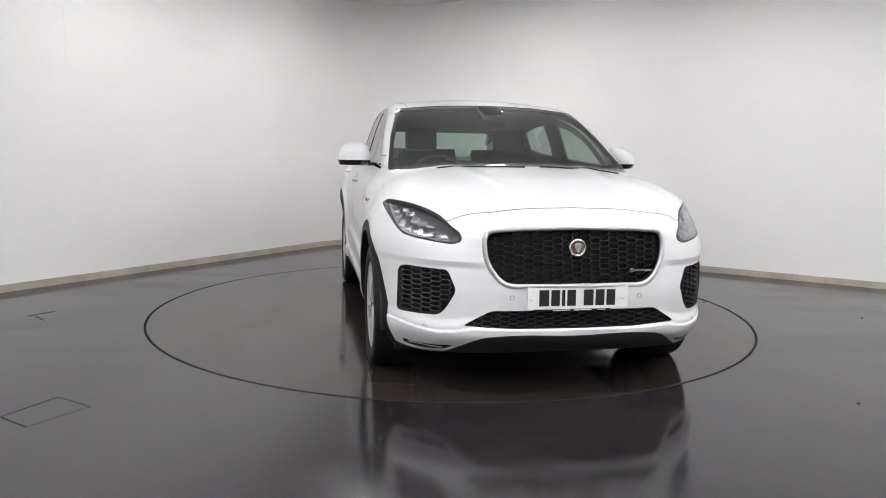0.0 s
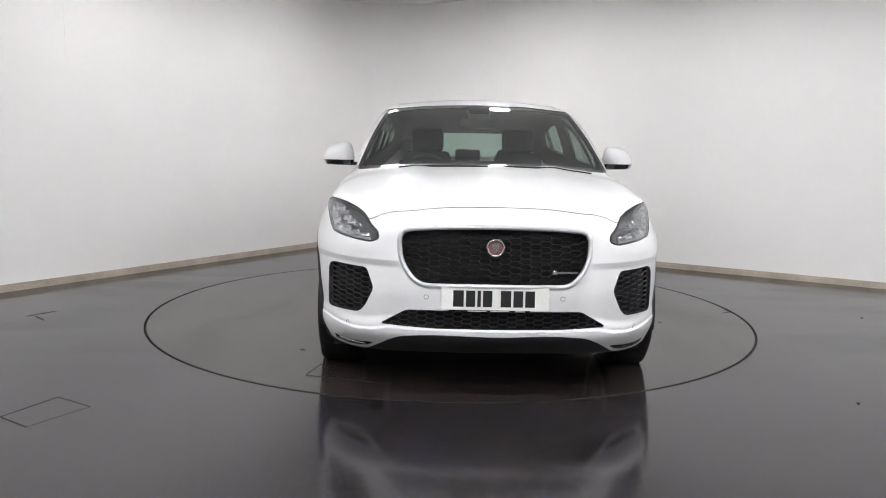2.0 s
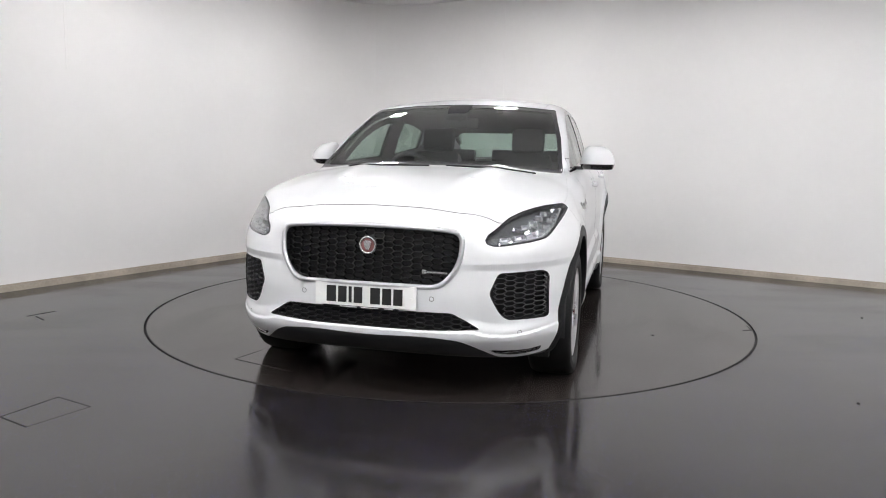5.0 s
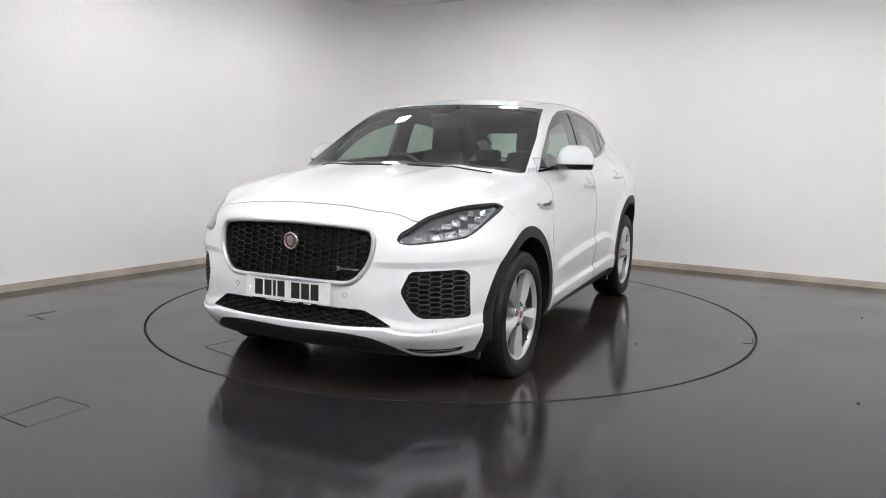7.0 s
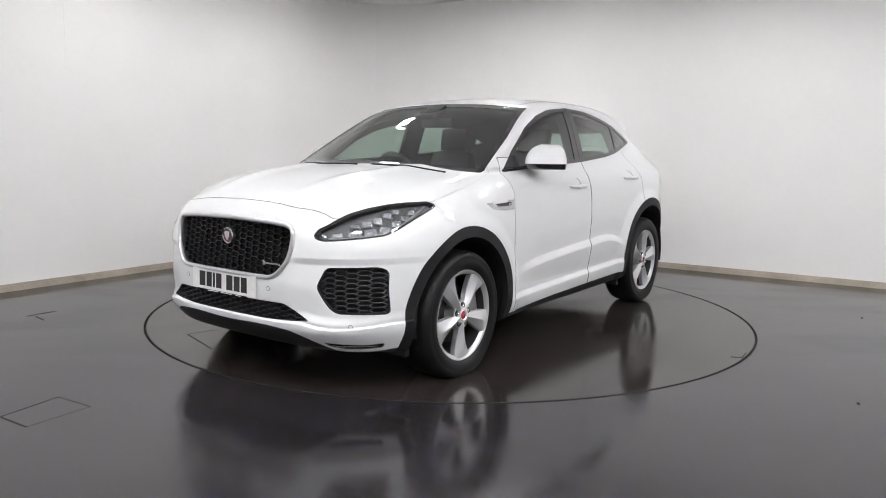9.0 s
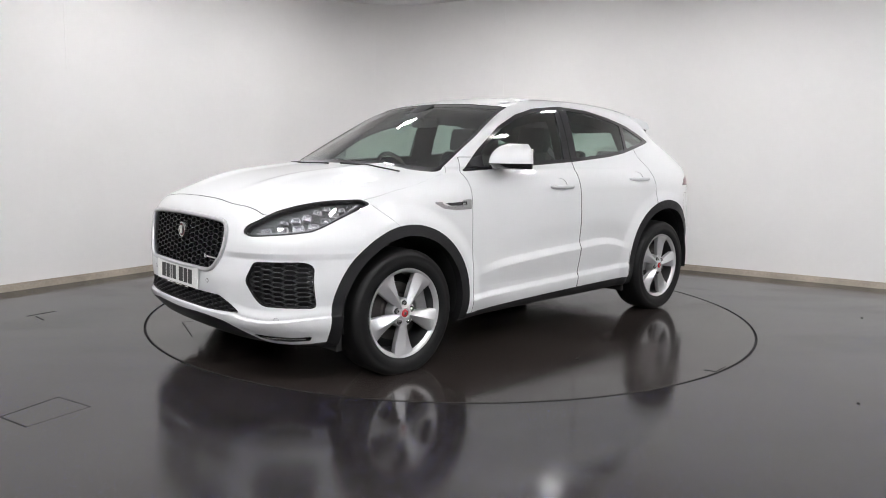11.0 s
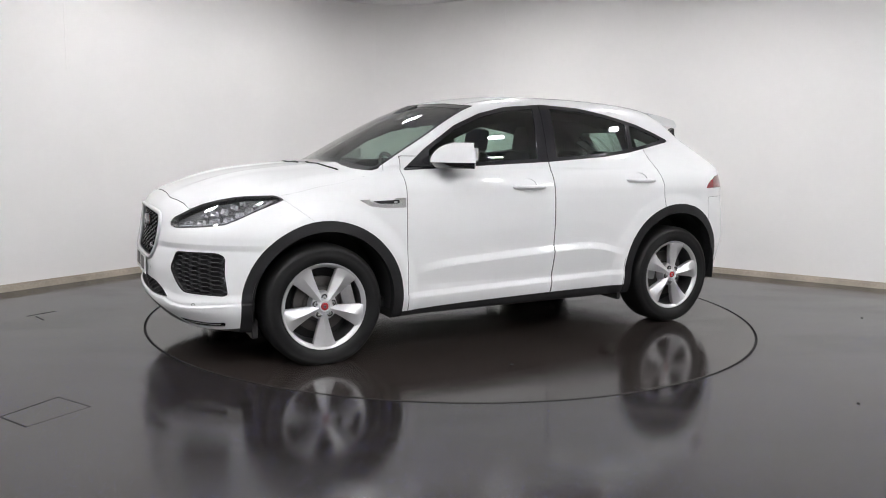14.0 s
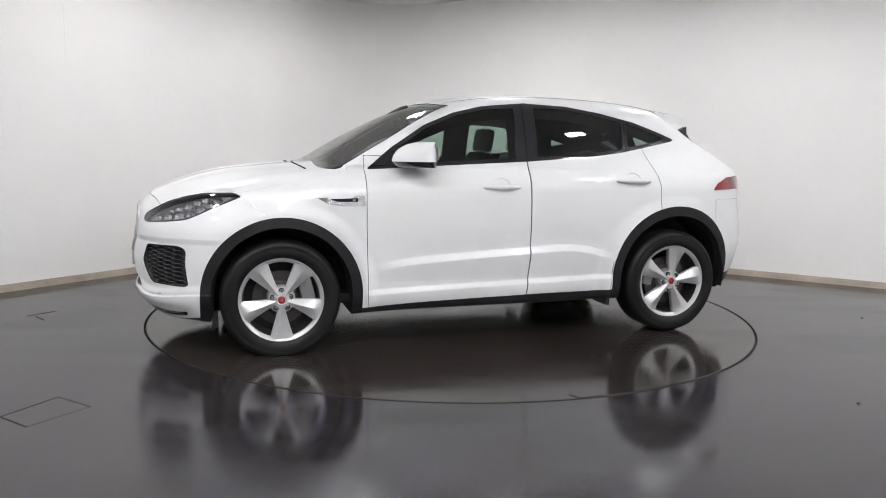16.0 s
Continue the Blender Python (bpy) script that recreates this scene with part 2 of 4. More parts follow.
def build_lights():
    first = None
    ang = math.degrees(math.atan2(D2.y, D2.x))
    for x, y in LAMP_PLAN:
        m = pose(x, y, ROOM_H, 0, 0, ang)
        if first is None:
            first = build_light_panel()
            first.matrix_basis = m
        else:
            copy_thing(first, m)


def build_turntable():
    e = new("turntable")
    bm = bmesh.new()
    r, n = TURN_R - 0.011, 160
    prof = [(0.0, 0.0), (r - 0.012, 0.0), (r - 0.003, -0.0015), (r, -0.005), (r, -0.028)]
    vs, fs = lathe(prof[1:], n, "Z")
    bm = bm_of(vs, fs)
    bm.verts.ensure_lookup_table()
    bm.faces.new([bm.verts[4 * i] for i in range(n)])
    part("disc", bm, M_DISC, e)
    bm = bmesh.new()
    vs, fs = lathe([(r - 0.006, 0.0002), (r - 0.0025, 0.0016), (r + 0.001, 0.0002), (r + 0.001, -0.02)], n, "Z")
    part("edge_trim", bm_of(vs, fs), M_DARK, e, "thin black rubber edge")
    # joint lines and scuffs in the covering
    for x0, y0, x1, y1, w in DISC_MARKS:
        bm = bmesh.new()
        d = Vector((x1 - x0, y1 - y0, 0))
        s = Vector((-d.y, d.x, 0)).normalized() * w / 2
        p, q = Vector((x0, y0, 0.0008)), Vector((x1, y1, 0.0008))
        f = bm.faces.new([bm.verts.new(v) for v in (p - s, q - s, q + s, p + s)])
        part("seam", bm, M_DARK, e)
    return tagged(e, "round turntable covered in dark vinyl, flush with floor", "turntable")


DISC_MARKS = [(1.847, -0.815, 1.968, -0.391, 0.007), (1.842, -0.82, 1.62, -0.77, 0.005), (0.050, 2.185, 0.026, 2.250, 0.016), (-0.12, 2.235, 0.03, 2.245, 0.006), (1.325, -0.945, 1.335, -0.92, 0.02), (0.405, 1.555, 0.435, 1.565, 0.018)]


def build_floor_marks():
    """Cut lines of a hatch and short seams in the floor covering."""
    lines = [((-2.03, -2.575), (-1.915, -2.297), 0.006), ((-1.915, -2.297), (-1.694, -2.42), 0.004), ((-2.03, -2.575), (-1.845, -2.688), 0.007),
             ((-1.694, -2.42), (-1.845, -2.688), 0.003), ((-3.054, -0.61), (-2.947, -0.429), 0.014), ((-2.99, -0.61), (-2.869, -0.72), 0.010)]
    for (x0, y0), (x1, y1), w in lines:
        bm = bmesh.new()
        p, q = Vector((x0, y0, 0.0012)), Vector((x1, y1, 0.0012))
        s = Vector((-(q - p).y, (q - p).x, 0)).normalized() * w / 2
        bm.faces.new([bm.verts.new(v) for v in (p - s, q - s, q + s, p + s)])
        tagged(part("floor_seam", bm, M_DARK), "dark open cut line in the vinyl floor", "floor seam", "seams in the floor", "structure")
    for x, y in ((3.23, -0.10), (2.08, -2.14)):
        bm = bmesh.new()
        r = bmesh.ops.create_cone(bm, cap_ends=True, segments=10, radius1=0.010, radius2=0.007, depth=0.004)
        bmesh.ops.translate(bm, verts=bm.verts, vec=(x, y, 0.002))
        tagged(part("floor_plug", bm, M_DARK), "small dark round plug in the vinyl floor", "floor plug", "plugs in the floor")


build_room()
build_lights()
build_floor_marks()
turntable = build_turntable()

# ---- car materials ----
M_PAINT = material("white_car_paint", (0.735, 0.74, 0.748), 0.42, 0.0, 0.6, grain=0.004, scale=160, bump=0.0)
M_CLAD = material("black_grained_plastic", (0.011, 0.011, 0.012), 0.6, grain=0.15, scale=320, bump=0.35, stain=0.12, spec=0.35)
# dark roof seam colour, also put on panel edges as gap shade
M_SEAM_SHADE = material("seam_and_gap_shade", (0.11, 0.11, 0.11), 0.7, grain=0.1, scale=60)
M_GLOSS = material("gloss_black_plastic", (0.014, 0.014, 0.017), 0.10, 0.0, 0.6, grain=0.05, scale=40)
M_TYRE = material("tyre_rubber", (0.006, 0.006, 0.0063), 0.55, grain=0.2, scale=90, bump=0.2, stain=0.2, spec=0.32)
M_ALLOY = material("silver_alloy", (0.62, 0.62, 0.63), 0.34, 0.65, 0.4, grain=0.03, scale=200)
M_CHROME = material("satin_chrome", (0.62, 0.62, 0.62), 0.22, 0.95, grain=0.03, scale=150)
M_STEEL = material("brake_steel", (0.13, 0.125, 0.12), 0.42, 0.9, grain=0.15, scale=70, stain=0.1)
M_TRIM = material("dark_cabin_trim", (0.028, 0.028, 0.030), 0.7, grain=0.12, scale=140, bump=0.3)
M_SEAT = material("black_seat_leather", (0.028, 0.028, 0.030), 0.5, grain=0.12, scale=120, bump=0.35)
M_SCREEN = glass_material("windscreen_glass", (0.66, 0.77, 0.71))
M_GLASS = glass_material("side_glass", (0.60, 0.73, 0.66))
M_LENS = glass_material("clear_lamp_lens", (0.92, 0.93, 0.94))
M_RED = material("red_lamp_lens", (0.20, 0.012, 0.018), 0.16, 0.0, 0.4, grain=0.05, scale=60)
M_CAPRED = material("red_enamel", (0.45, 0.03, 0.035), 0.25, 0.0, 0.6, grain=0.05, scale=300)
M_PLATE = material("white_plate_plastic", (0.80, 0.80, 0.78), 0.30, grain=0.01, scale=200)
M_LETTER = material("black_plate_print", (0.012, 0.012, 0.012), 0.4, grain=0.05, scale=100)
M_LED = material("lamp_reflector", (0.60, 0.61, 0.63), 0.24, 0.55, grain=0.05, scale=60)


# ---- the form of the car body: x forward, y to its left, z up ----
def keyed(table):
    """A smooth curve through (at, value) pairs."""
    xs, ys = np.array([p[0] for p in table], float), np.array([p[1] for p in table], float)
    d = np.gradient(ys, xs)

    def at(x):
        x = np.clip(x, xs[0], xs[-1])
        i = np.clip(np.searchsorted(xs, x) - 1, 0, len(xs) - 2)
        h = xs[i + 1] - xs[i]
        t = (x - xs[i]) / h
        return (2 * t**3 - 3 * t**2 + 1) * ys[i] + (t**3 - 2 * t**2 + t) * h * d[i] + (-2 * t**3 + 3 * t**2) * ys[i + 1] + (t**3 - t**2) * h * d[i + 1]
    return at


def step(a, b, x):
    t = np.clip((x - a) / (b - a), 0, 1)
    return t * t * (3 - 2 * t)


def ramp(a, b, x):
    """A straight rise with hardly rounded ends."""
    t = np.clip((x - a) / (b - a), 0, 1)
    return 0.8 * t + 0.2 * t * t * (3 - 2 * t)


def smax(a, b, k):
    h = np.clip(k - np.abs(a - b), 0, None)
    return np.maximum(a, b) + h * h / (4 * k)


HUB_F, HUB_R, HUB_Z = 1.407, -1.281, 0.346
HUB_ZF, HUB_ZR = 0.336, 0.356   # the front axle carries the engine
bonnet_z = keyed([(-2.2, 0.99), (-2.0, 1.085), (-1.7, 1.235), (-1.3, 1.30), (-0.6, 1.29), (0.5, 1.26), (0.85, 1.180), (1.05, 1.152), (1.2, 1.146), (1.5, 1.118), (1.77, 1.080), (1.98, 1.026), (2.12, 0.976), (2.22, 0.932), (2.4, 0.84)])
side_y = keyed([(-2.2, 0.885), (-1.8, 0.922), (-1.45, 0.948), (-1.27, 0.952), (-0.9, 0.936), (-0.4, 0.934), (0.4, 0.936), (0.9, 0.940), (1.2, 0.944), (1.414, 0.946), (1.7, 0.942), (2.0, 0.930), (2.4, 0.90)])
roll_in = keyed([(0.15, -0.075), (0.24, -0.045), (0.30, -0.02), (0.45, -0.004), (0.70, 0.0), (0.85, -0.003), (0.95, -0.010), (1.02, -0.022), (1.09, -0.052), (1.15, -0.10), (1.25, -0.19), (1.4, -0.35)])
front_x = keyed([(0.15, 2.10), (0.25, 2.195), (0.33, 2.262), (0.39, 2.272), (0.46, 2.280), (0.55, 2.288), (0.62, 2.282), (0.73, 2.266), (0.86, 2.247), (0.93, 2.232), (1.1, 2.14)])
rear_x = keyed([(0.15, -1.90), (0.30, -2.00), (0.45, -2.07), (0.60, -2.11), (0.75, -2.105), (0.90, -2.08), (1.05, -2.075), (1.12, -2.06), (1.3, -1.9)])
under_z = keyed([(-2.2, 0.34), (-1.8, 0.29), (-0.8, 0.245), (0.9, 0.225), (1.6, 0.205), (1.9, 0.206), (2.1, 0.218), (2.3, 0.245)])
roof_z = keyed([(-1.9, 1.45), (-1.6, 1.540), (-1.3, 1.595), (-1.0, 1.630), (-0.6, 1.649), (-0.25, 1.647), (0.05, 1.628), (0.3, 1.590), (0.5, 1.530), (0.8, 1.41)])
cabin_y = keyed([(-2.1, 0.66), (-1.8, 0.715), (-1.4, 0.760), (-1.0, 0.815), (-0.5, 0.843), (0.0, 0.850), (0.5, 0.846), (0.9, 0.830), (1.2, 0.80)])
crease_z = keyed([(-0.9, 0.56), (-0.75, 0.582), (-0.62, 0.614), (-0.5, 0.629), (-0.19, 0.618), (0.30, 0.591), (0.72, 0.553), (0.9, 0.515)])


lip_edge = keyed([(0.0, 0.374), (0.40, 0.373), (0.52, 0.376), (0.58, 0.362), (0.66, 0.353), (0.76, 0.357), (0.85, 0.372), (1.0, 0.392)])


def front_bow(a):
    return 0.35 * (a / 0.9)**5 + 0.075 * (a / 0.9)**2


def rear_bow(a):
    return 0.31 * (a / 0.9)**6 + 0.06 * (a / 0.9)**2


def body_form(x, y, z):
    """Below zero inside the car."""
    a = np.abs(y)
    # lower body
    top = bonnet_z(x) - 0.055 * a * a - (0.026 * step(1.0, 1.3, x) + 0.040 * step(1.4, 2.0, x)) * step(0.46, 0.85, a) - 0.034 * step(1.80, 2.08, x) * step(0.32, 0.62, a) + 0.014 * np.exp(-((a - 0.42 - 0.12 * (1.2 - x)) / 0.07)**2) * step(1.05, 1.35, x) * step(2.15, 1.8, x)
    w = side_y(x) + roll_in(z)
    w = w - 0.024 * step(0.72, 0.97, z) * step(1.0, 1.35, x)
    zc = crease_z(x)
    span = step(0.88, 0.55, x) * step(-0.85, -0.62, x)
    w = w + span * (-0.009 * step(zc + 0.16, zc + 0.01, z) + 0.019 * ramp(zc + 0.004, zc - 0.042, z) - 0.015 * ramp(zc - 0.042, 0.42, z))
    sill = 0.395 - 0.03 * x
    w = w + step(0.93, 0.85, x) * step(-0.85, -0.75, x) * (0.015 * ramp(sill + 0.010, sill - 0.024, z))
    # flared arches
    for hx, hz in ((HUB_F, HUB_Z), (HUB_R, HUB_Z + 0.02)):
        r = np.hypot(x - hx, z - hz)
        w = w + (0.019 if hx > 0 else 0.020) * step(0.60, 0.50, r)
    fx = front_x(z) - front_bow(a)
    # the lamps lean back from the nose
    fx = fx - 0.12 * step(0.44, 0.80, a) * step(0.73, 0.97, z)
    # shelf over the lower intakes, and the lip
    corner = step(0.40, 0.56, a)
    zl = lip_edge(a)
    fx = fx - corner * 0.017 * ramp(0.702, 0.668, z) * step(zl + 0.01, zl + 0.06, z) + 0.014 * ramp(zl + 0.003, zl - 0.007, z)
    w = w - 0.014 * step(1.88, 2.02, x) * ramp(0.702, 0.668, z) * step(0.395, 0.44, z)
    front = (x - fx) / np.sqrt(1 + (0.5 * step(0.5, 0.9, a))**2)
    back = (rear_x(z) + rear_bow(a)) - x
    low = smax(smax(z - top, a - w, 0.16), front, 0.07 + 0.02 * step(1.2, 0.8, z))
    low = smax(low, back, 0.12)
    low = smax(low, under_z(x) - z, 0.03)
    # cabin
    g = cabin_y(x) - 0.016 - 0.30 * (z - 1.15) - 0.35 * np.clip(z - 1.30, 0, 1)**2
    side = (a - g + 1.1 * np.clip(1.14 - z, 0, 1)) / 1.10
    roof = z - (roof_z(x) - 0.050 * (a / 0.65)**2)
    bulge = 0.75 * np.clip(z - 1.155, 0, 1) * np.clip(1.60 - z, 0, 1) * np.clip(1 - (a / 0.62)**2, 0, 1)
    screen = ((x - (1.20 + bulge - 1.86 * (z - 1.155) - 0.34 * a * a)) / 2.1)
    hatch = ((-1.47 - 1.36 * (1.46 - z) + 0.10 * a * a) - x) / 1.69
    cab = smax(smax(side, roof, 0.085), screen, 0.03)
    cab = smax(cab, hatch, 0.06)
    cab = smax(cab, 1.0 - z, 0.02)
    return -smax(-low, -cab, 0.045 + 0.12 * step(-1.15, -1.65, x))


def form_normal(p):
    e = 2e-3
    g = np.stack([body_form(p[:, 0] + e, p[:, 1], p[:, 2]) - body_form(p[:, 0] - e, p[:, 1], p[:, 2]),
                  body_form(p[:, 0], p[:, 1] + e, p[:, 2]) - body_form(p[:, 0], p[:, 1] - e, p[:, 2]),
                  body_form(p[:, 0], p[:, 1], p[:, 2] + e) - body_form(p[:, 0], p[:, 1], p[:, 2] - e)], 1) / (2 * e)
    return g


def skin(h=0.0155):
    """The body's surface as an even net of quads, drawn onto the form."""
    xs, ys, zs = np.arange(-2.26, 2.42, h), np.arange(-1.035 + h / 2, 1.036, h), np.concatenate([np.arange(0.16, 0.20, h), np.arange(0.20, 0.71, h / 2.6), np.arange(0.71, 1.72, h)])
    ys = ys - (ys[0] + ys[-1]) / 2
    X, Y, Z = np.meshgrid(xs, ys, zs, indexing="ij")
    f = body_form(X.ravel(), Y.ravel(), Z.ravel()).reshape(X.shape)
    s = f < 0
    cells = np.zeros(tuple(n - 1 for n in s.shape), int)
    for i in (0, 1):
        for j in (0, 1):
            for k in (0, 1):
                cells += s[i:s.shape[0] - 1 + i, j:s.shape[1] - 1 + j, k:s.shape[2] - 1 + k]
    live = (cells > 0) & (cells < 8)
    idx = -np.ones(cells.shape, int)
    idx[live] = np.arange(live.sum())
    c = np.argwhere(live)
    p = np.stack([xs[c[:, 0]] + h / 2, ys[c[:, 1]] + h / 2, (zs[c[:, 2]] + zs[c[:, 2] + 1]) / 2], 1)
    quads = []
    for ax in range(3):
        b, d = [(1, 2), (2, 0), (0, 1)][ax]
        lo, hi = [slice(None)] * 3, [slice(None)] * 3
        lo[ax], hi[ax] = slice(0, -1), slice(1, None)
        cross = s[tuple(lo)] != s[tuple(hi)]
        q = np.argwhere(cross)
        q = q[(q[:, b] > 0) & (q[:, d] > 0) & (q[:, b] < cells.shape[b]) & (q[:, d] < cells.shape[d])]
        out = s[tuple(lo)][tuple(q.T)]
        offs = []
        for ob, od in ((-1, -1), (0, -1), (0, 0), (-1, 0)):
            r = q.copy()
            r[:, b] += ob
            r[:, d] += od
            offs.append(idx[tuple(r.T)])
        quad = np.stack(offs, 1)
        quad[~out] = quad[~out][:, ::-1]
        quads.append(quad)
    quads = np.concatenate(quads)
    for it in range(7):
        g = form_normal(p)
        v = body_form(*p.T)
        d = (v / np.maximum((g * g).sum(1), 0.05))[:, None] * g
        ln = np.linalg.norm(d, axis=1, keepdims=True)
        p = p - d * np.minimum(1, h / np.maximum(ln, 1e-9)) 
        if it < 4:   # even out the net along the surface
            acc, cnt = np.zeros_like(p), np.zeros(len(p))
            for i in range(4):
                for j in (1, 3):
                    np.add.at(acc, quads[:, i], p[quads[:, (i + j) % 4]])
                    np.add.at(cnt, quads[:, i], 1)
            n = g / np.linalg.norm(g, axis=1, keepdims=True)
            m = acc / cnt[:, None] - p
            p = p + 0.5 * (m - (m * n).sum(1, keepdims=True) * n)
    n = form_normal(p)
    return p, n / np.linalg.norm(n, axis=1, keepdims=True), [tuple(q) for q in quads.tolist()]


def on_form(p, d, far=0.6):
    """The first point of the form from p + far*d back along -d (d points outward)."""
    p, d = np.array(p, float), np.array(d, float)
    t = np.linspace(far, -far, 241)
    q = p[None] + t[:, None] * d[None]
    v = body_form(*q.T)
    i = int(np.argmax(v < 0))
    a, b = t[max(i - 1, 0)], t[i]
    for _ in range(12):
        m = (a + b) / 2
        if body_form(*[np.array([c]) for c in p + m * d])[0] < 0:
            b = m
        else:
            a = m
    return p + b * d


CUPS = ((0.012, 1.026), (-0.955, 1.068))   # recesses behind the door handles


def cup_edge(v):
    return any(0.88 < math.hypot((v[0] - cx) / 0.058, (v[2] - cz) / 0.040) < 1.12 for cx, cz in CUPS)


class Skin:
    """The net, cut into panels along curves."""

    def __init__(self):
        p, n, self.faces = skin()
        self.p, self.n = list(map(tuple, p)), list(map(tuple, n))

    def arrays(self):
        return np.array(self.p), np.array(self.n)

    def cut(self, faces, rule, gap=0.0):
        """Parts faces by rule(p, n) > gap and < -gap."""
        P, N = self.arrays()
        g = rule(P, N)
        ins, outs = [], []
        for sign, keep in ((1, ins), (-1, outs)):
            gs = sign * g - gap
            gl = gs.tolist()
            cache = {}
            for f in faces:
                pos = [gl[i] > 0 for i in f]
                if all(pos):
                    keep.append(f)
                elif any(pos):
                    poly = []
                    for k in range(len(f)):
                        a, b = f[k], f[(k + 1) % len(f)]
                        if pos[k]:
                            poly.append(a)
                        if pos[k] != (gl[b] > 0):
                            key = (a, b) if a < b else (b, a)
                            if key not in cache:
                                i, j = key
                                t = gl[i] / (gl[i] - gl[j])
                                t = min(max(t, 0.001), 0.999)
                                cache[key] = len(self.p)
                                self.p.append(tuple(P[i] + t * (P[j] - P[i])))
                                v = N[i] + t * (N[j] - N[i])
                                self.n.append(tuple(v / np.linalg.norm(v)))
                            poly.append(cache[key])
                    if len(poly) > 2:
                        keep.append(tuple(poly))
        return ins, outs

    def panel(self, name, faces, mat, parent, label="", inward=0.018, offset=0.0, thick_mat=None, shift=(0, 0, 0)):
        """Links faces as one part, its cut edges folded inward."""
        used = sorted({i for f in faces for i in f})
        at = {i: k for k, i in enumerate(used)}
        P = np.array([self.p[i] for i in used])
        N = np.array([self.n[i] for i in used])
        P = P + offset * N + np.array(shift)
        fs = [tuple(at[i] for i in f) for f in faces]
        vs, ns, nf = P, N, len(fs)
        if inward:
            seen = {}
            for f in fs:
                for k in range(len(f)):
                    seen[(f[k], f[(k + 1) % len(f)])] = 1
            rim = [e for e in seen if (e[1], e[0]) not in seen]
            ids = {}
            extra, en = [], []

            def twin(i, deep):
                if (i, deep) not in ids:
                    ids[(i, deep)] = len(P) + len(extra)
                    extra.append(P[i] - inward * N[i] * deep)
                    en.append(N[i])
                return ids[(i, deep)]
            for a, b in rim:
                fs.append((b, a, twin(a, 1), twin(b, 1)))
            if extra:
                vs, ns = np.concatenate([P, np.array(extra)]), np.concatenate([N, np.array(en)])
        me = bpy.data.meshes.new(name)
        me.from_pydata(vs.tolist(), [], fs)
        me.materials.append(mat)
        # folded edges of painted panels coloured dark, standing in for shade in the gaps
        if mat is M_PAINT and inward > 0:
            me.materials.append(M_SEAM_SHADE)
            me.polygons.foreach_set("material_index", [int(i >= nf and not cup_edge(vs[fs[i][0]])) for i in range(len(me.polygons))])
        me.polygons.foreach_set("use_smooth", [i < nf for i in range(len(me.polygons))])
        loops = np.zeros(len(me.loops), int)
        me.loops.foreach_get("vertex_index", loops)
        ln = ns[loops]
        first_rim = sum(len(f) for f in fs[:nf])
        if first_rim < len(loops):
            fn = np.zeros(len(me.polygons) * 3)
            me.polygons.foreach_get("normal", fn)
            fn = fn.reshape(-1, 3)
            ln[first_rim:] = np.repeat(fn[nf:], [len(f) for f in fs[nf:]], axis=0)
        me.normals_split_custom_set(ln.tolist())
        ob = new(name, me)
        ob.parent = parent
        if label:
            tagged(ob, label)
        return ob


def inside(pts, u, v):
    """Signed distance to a closed outline (positive inside) in a flat view."""
    p = np.array(pts, float)
    q = np.roll(p, -1, 0)
    best = np.full(len(u), 1e9)
    odd = np.zeros(len(u), bool)
    for (x0, y0), (x1, y1) in zip(p, q):
        dx, dy = x1 - x0, y1 - y0
        t = np.clip(((u - x0) * dx + (v - y0) * dy) / (dx * dx + dy * dy + 1e-12), 0, 1)
        best = np.minimum(best, (u - x0 - t * dx)**2 + (v - y0 - t * dy)**2)
        if y0 != y1:
            odd ^= ((v < y0) != (v < y1)) & (u < x0 + (v - y0) / dy * dx)
    return np.where(odd, 1, -1) * np.sqrt(best)


def rounded(pts, r=0.03, n=5):
    """An outline with its corners rounded off."""
    out = []
    m = len(pts)
    for i in range(m):
        a, b, c = (Vector(pts[(i + k) % m]) for k in (-1, 0, 1))
        d0, d1 = a - b, c - b
        k0, k1 = min(r, d0.length * 0.48), min(r, d1.length * 0.48)
        p, q = b + d0.normalized() * k0, b + d1.normalized() * k1
        for j in range(n + 1):
            t = j / n
            out.append(tuple((1 - t)**2 * p + 2 * t * (1 - t) * b + t * t * q))
    return out

# ---- outlines on the body: (x, z) seen from the side, (y, z) seen from the front ----
SIDE_GLASS = [(0.885, 1.112), (0.724, 1.247), (0.495, 1.398), (0.295, 1.482), (0.091, 1.532), (-0.22, 1.563), (-0.53, 1.551), (-0.784, 1.513), (-1.056, 1.457), (-1.246, 1.399), (-1.37, 1.356), (-1.395, 1.342),
              (-1.36, 1.329), (-1.176, 1.293), (-0.926, 1.245), (-0.696, 1.215), (-0.477, 1.197), (-0.212, 1.176), (0.33, 1.146)]
WINDSCREEN = [(-0.80, 1.110), (-0.54, 1.131), (0.0, 1.149), (0.54, 1.131), (0.80, 1.110), (0.74, 1.33), (0.655, 1.533), (0.35, 1.560), (0.0, 1.568), (-0.35, 1.560), (-0.655, 1.533), (-0.74, 1.33)]
REAR_GLASS = rounded([(-0.56, 1.19), (0.56, 1.19), (0.50, 1.44), (-0.50, 1.44)], 0.06)
HEADLIGHT = rounded([(2.188, 0.800), (2.165, 0.838), (2.08, 0.888), (2.03, 0.912), (1.95, 0.938), (1.87, 0.957), (1.80, 0.966), (1.672, 0.971), (1.627, 0.949), (1.78, 0.884), (1.88, 0.836), (1.94, 0.811), (2.04, 0.797), (2.10, 0.791), (2.17, 0.782)], 0.012, 3)
